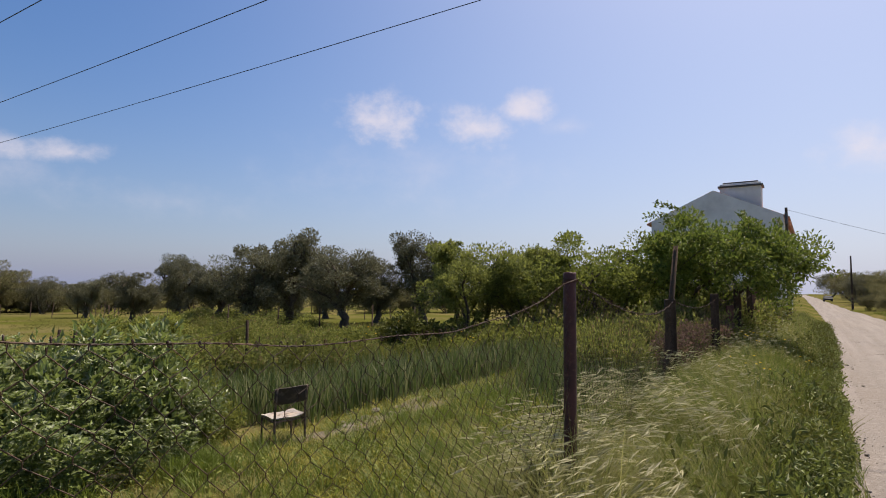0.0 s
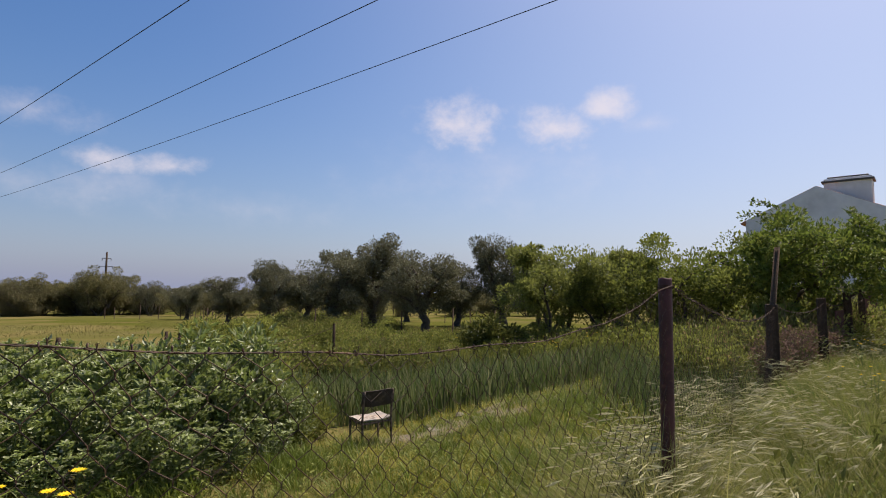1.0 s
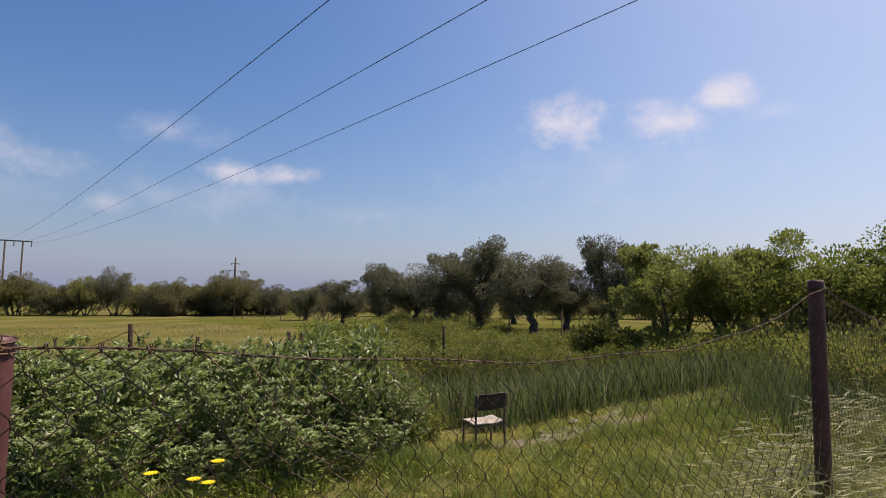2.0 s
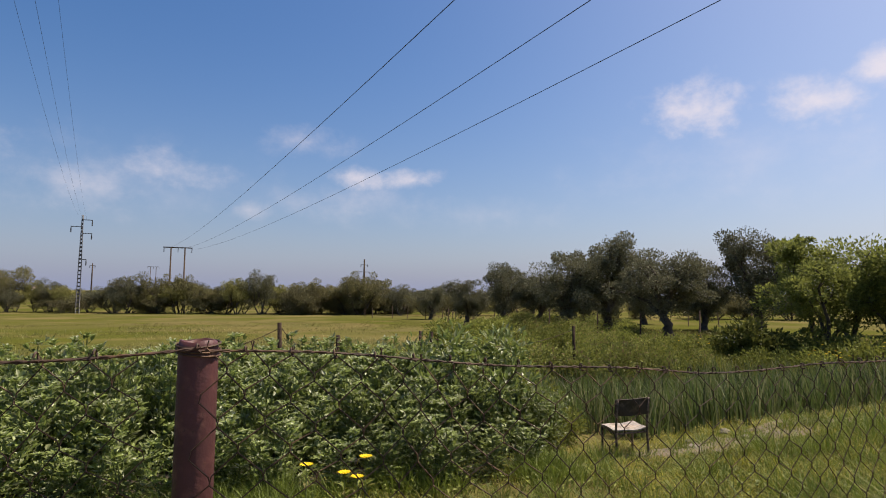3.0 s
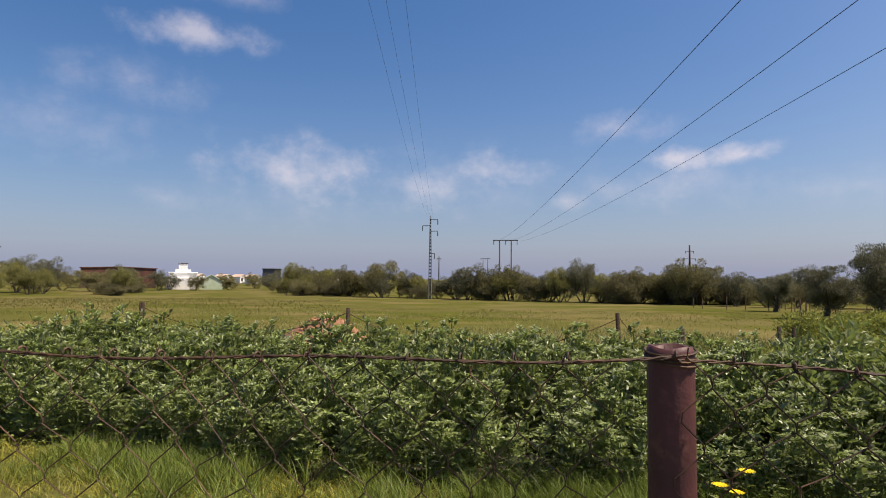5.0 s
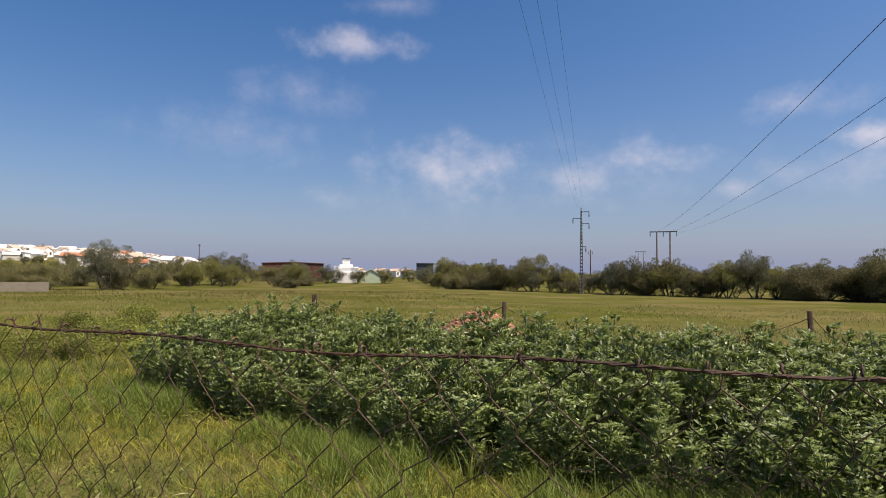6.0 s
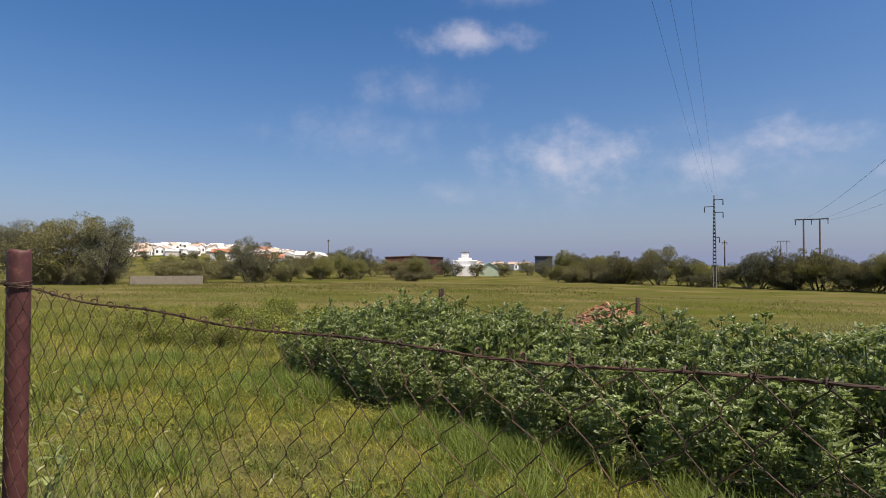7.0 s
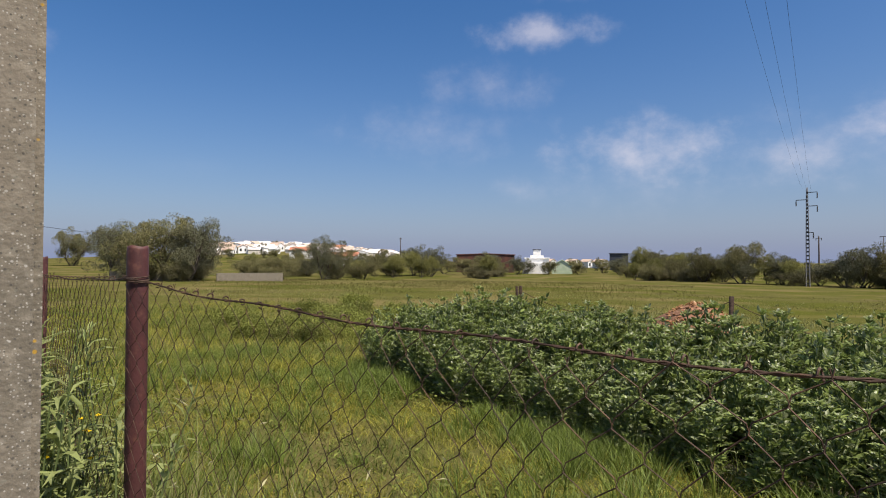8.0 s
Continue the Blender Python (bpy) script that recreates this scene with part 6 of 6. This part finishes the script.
# tall pale tufts round the foot of the post by the verge, and rank tufts before the chair
x, y = -0.88 + rg.normal(size=36) * 0.10, 2.30 + rg.normal(size=36) * 0.13
tussocks("post_tufts", "tall pale grass tufts round the fence post's foot", x, y, M_DRY, (0.68, 0.98), 0.10, 50, (0.003, 0.008))
x, y = rg.uniform(-4.1, -1.4, 330), rg.uniform(0.6, 6.5, 330)
tussocks("rank_tufts", "rank green tufts in front of the chair", x, y, M_DEEPGRASS, (0.10, 0.24), 0.11, 40)
# rank lance-leaved weeds and arching blades crowding the fence foot by the pole
n = 210
y = np.concatenate([rg.uniform(-4.9, -2.45, n - 30), rg.uniform(-2.3, -1.3, 30)])
x = np.interp(y, [-4.9, -2.3, -1.2], [-1.5, -1.1, -1.1]) + rg.normal(size=n) * 0.13
h = rg.uniform(0.6, 1.02, n) * np.where(y < -2.4, 1.0, 0.45)
st, g = Geo(), Geo()
for k in range(n):
    b = float(gz(x[k], y[k]))
    tip = np.array([x[k], y[k], b]) + [*(rg.normal(size=2) * 0.10), h[k]]
    foot = np.array([x[k], y[k], b - 0.03])
    st.tube([foot, foot * 0.55 + tip * 0.45 + [*(rg.normal(size=2) * 0.02), 0], tip], [0.005, 0.004, 0.002], 5)
    m = 26
    u = rg.uniform(0.12, 1, m)
    a = np.arange(m) * 2.4 + rg.uniform(0, 6)
    rise = rg.uniform(0.2, 1.3, m)
    way = np.stack([np.cos(a), np.sin(a), rise], 1)
    L = 0.15 * rg.uniform(0.7, 1.25, m) * (1.1 - 0.5 * u)
    g.broad_leaves(foot + (tip - foot) * u[:, None], way, np.stack([-np.cos(a) * rise, -np.sin(a) * rise, np.ones(m)], 1) + rg.normal(size=(m, 3)) * 0.25, L, L * 0.17, 0.12, 0.28)
tagged(part("weed_stalks", st, M_STEM), "green stalks of the rank weeds", "weeds", kind="stuff")
tagged(part("broad_weeds", g, M_LANCE), "pale lance-leaved weeds crowding the fence", "weeds", kind="stuff")
y = rg.uniform(-4.2, -1.0, 900)
x = np.interp(y, [-4.2, -2.3, -1.0], [-1.35, -1.02, -1.0]) + rg.normal(size=len(y)) * 0.16
p = np.stack([x, y, gz(x, y) - 0.02], 1)
g = Geo()
g.blades(p, rg.uniform(0.3, 0.62, len(p)), rg.uniform(0.007, 0.016, len(p)), rg.normal(size=(len(p), 2)) * 0.2, 1.2, 5)
tagged(part("arching_grass", g, M_LANCE), "arching pale grass blades along the fence foot", "grass", kind="stuff")

# meadow on the other side, and the open field
p = scatter(60000, -17, -1.6, -24, -6, rg, 0.55)
p[:, 1] = -6 - (24 - 6) * rg.random(len(p)) ** 1.7
p[:, 2] = gz(p[:, 0], p[:, 1]) - 0.02
p = p[(p[:, 0] < bean_front(np.clip(p[:, 1], -6.6, 3)) - 3) | (p[:, 1] < -6.3)]
sward("meadow_grass", "uneven yellow-green meadow grass", p, (0.07, 0.24), (0.006, 0.013), M_TURF, lean=(-0.05, -0.05), spread=0.15, segs=2)
p = clumped(scatter(60000, -48, -7.6, -40, 30, rg), rg, 0.35, -0.2)
p = p[~((p[:, 0] > -9.5) & (p[:, 1] > 3.5) & (p[:, 1] < 13))]
sward("field_grass", "short thin grass on the open field", p, (0.05, 0.17), (0.012, 0.03), M_FIELD, spread=0.12, segs=2)
p = clumped(np.concatenate([scatter(14000, -40, -7.6, -40, 12, rg), scatter(26000, -24, -8.2, -16, 9, rg)]), rg, 0.5, -0.2)
sward("dry_field_grass", "dry straw-coloured grass on the open field", p, (0.08, 0.28), (0.010, 0.022), M_DRY, spread=0.12, segs=2)
p = clumped(scatter(15000, -15, -8.0, -5, 7, rg), rg, 0.9, -0.2)
sward("straw_fringe", "tall straw-coloured grass behind the bean plot", p, (0.12, 0.34), (0.008, 0.016), M_DRY, spread=0.14, segs=2)
p = scatter(16000, -16, -7.8, 3.0, 16, rg)
sward("bank_weeds", "tall yellowish weeds on the ditch bank", clumped(p, rg, 0.9, -0.5), (0.25, 0.6), (0.010, 0.022), M_GRASS, spread=0.2, segs=3)
p = clumped(scatter(9000, -11, -3.2, 10.2, 14.5, rg), rg, 0.9, -0.6)
sward("bank_grass", "rank yellow-green grass on the bank behind the reeds", p, (0.25, 0.7), (0.008, 0.018), M_TURF, spread=0.2, segs=3)
p = scatter(9000, -26, -9, 12, 26, rg)
sward("grove_grass", "rough grass under the olive trees", p, (0.12, 0.4), (0.015, 0.03), M_FIELD, spread=0.2, segs=2)

# tall straw before the far trees
a, r = np.radians(rg.uniform(104, 158, 26000)), 42 + 46 * np.sqrt(rg.random(26000))
p = np.stack([-np.sin(a) * r, np.cos(a) * r, 0 * r], 1)
p[:, 2] = gz(p[:, 0], p[:, 1]) - 0.02
p = clumped(p, rg, 0.16, -0.1)
sward("far_straw", "rough pale grass at the far side of the meadow", p, (0.1, 0.3), (0.02, 0.05), M_FIELD, spread=0.15, segs=2)
# reeds in the ditch
y = rg.uniform(3.7, 12.5, 13000)
front = np.interp(y, [3.7, 4.0, 4.4, 6.85, 9.6, 12.5], [-5.5, -5.2, -4.75, -4.45, -4.4, -4.5])
x = front + rg.normal(size=13000) * 0.1 - rg.random(13000) ** 1.2 * (8.3 + front)
p = np.stack([x, y, gz(x, y) - 0.03], 1)
n = len(p)
g = Geo()
h = rg.uniform(0.35, 0.88, n) * (0.85 + 0.15 * np.sin(x * 3.1 + y * 2.3) * np.cos(y * 4.1))
g.blades(p, h, rg.uniform(0.010, 0.028, n), rg.normal(size=(n, 2)) * 0.10 + [-0.02, -0.03], 0.8, 3)
tagged(part("reed_bed", g, M_REED), "dense dark green reeds in a shallow ditch", "reeds", kind="stuff")
# far side of the track
p = np.concatenate([scatter(9000, 4.5, 7.5, 6, 70, rg, 1.4), scatter(3000, 7, 16, 20, 80, rg)])
sward("far_verge_grass", "rough grass on the far verge of the track", p, (0.15, 0.45), (0.015, 0.03), M_GRASS, spread=0.15, segs=2)
# loose stones on the track
g = Geo()
for k in range(2600):
    x, y = 0.1 + 3.9 * rg.random() ** 2.2, 1.5 + 24 * rg.random() ** 2
    s = rg.uniform(0.005, 0.013) * (1 + 1.4 * (rg.random() < 0.08))
    g.box((s * 1.4, s, s * 0.8), pose(x, y, 0.015 + s * 0.2, *rg.uniform(-25, 25, 2), rg.uniform(0, 360)), s * 0.2)
tagged(part("gravel", g, M_ROAD), "loose gravel on the track", "gravel", kind="stuff")


# ---- parked car far along the track ----
M_CARP = material("dark car paint", (0.02, 0.022, 0.028), 0.6, spec=0.2)
M_RUBBER = material("tyre rubber", (0.02, 0.02, 0.02), 0.8)
car = holder("parked_car", "small dark car parked far along the track", "car", m=pose(2.35, 165.0, 0.92, 0, 0, 4))
g = Geo()
prof = [(-2.0, 0.35), (-2.05, 0.75), (-1.75, 0.95), (-1.35, 1.38), (0.3, 1.42), (0.95, 0.98), (1.85, 0.82), (2.02, 0.55), (1.98, 0.32)]
n = len(prof)
V = [[s * (0.82 - 0.12 * (z > 1.2)), y, z] for s in (-1, 1) for y, z in prof]
g.add(V, np.array([[k, (k + 1) % n, n + (k + 1) % n, n + k] for k in range(n)]))
g.f.append(np.array([list(range(n))[::-1], list(range(n, 2 * n))]))
part("body", g, M_CARP, car)
for s in (-1, 1):
    for yy in (-1.3, 1.3):
        g = Geo()
        g.tube([[s * 0.66, yy, 0.3], [s * 0.70, yy, 0.3], [s * 0.84, yy, 0.3], [s * 0.86, yy, 0.3]], [0.26, 0.3, 0.3, 0.26], 16)
        part("wheel", g, M_RUBBER, car)
g = Geo()
g.box((1.2, 0.03, 0.36), pose(0, -1.58, 1.17, -46), 0.01)
part("rear_window", g, M_DARKH, car)
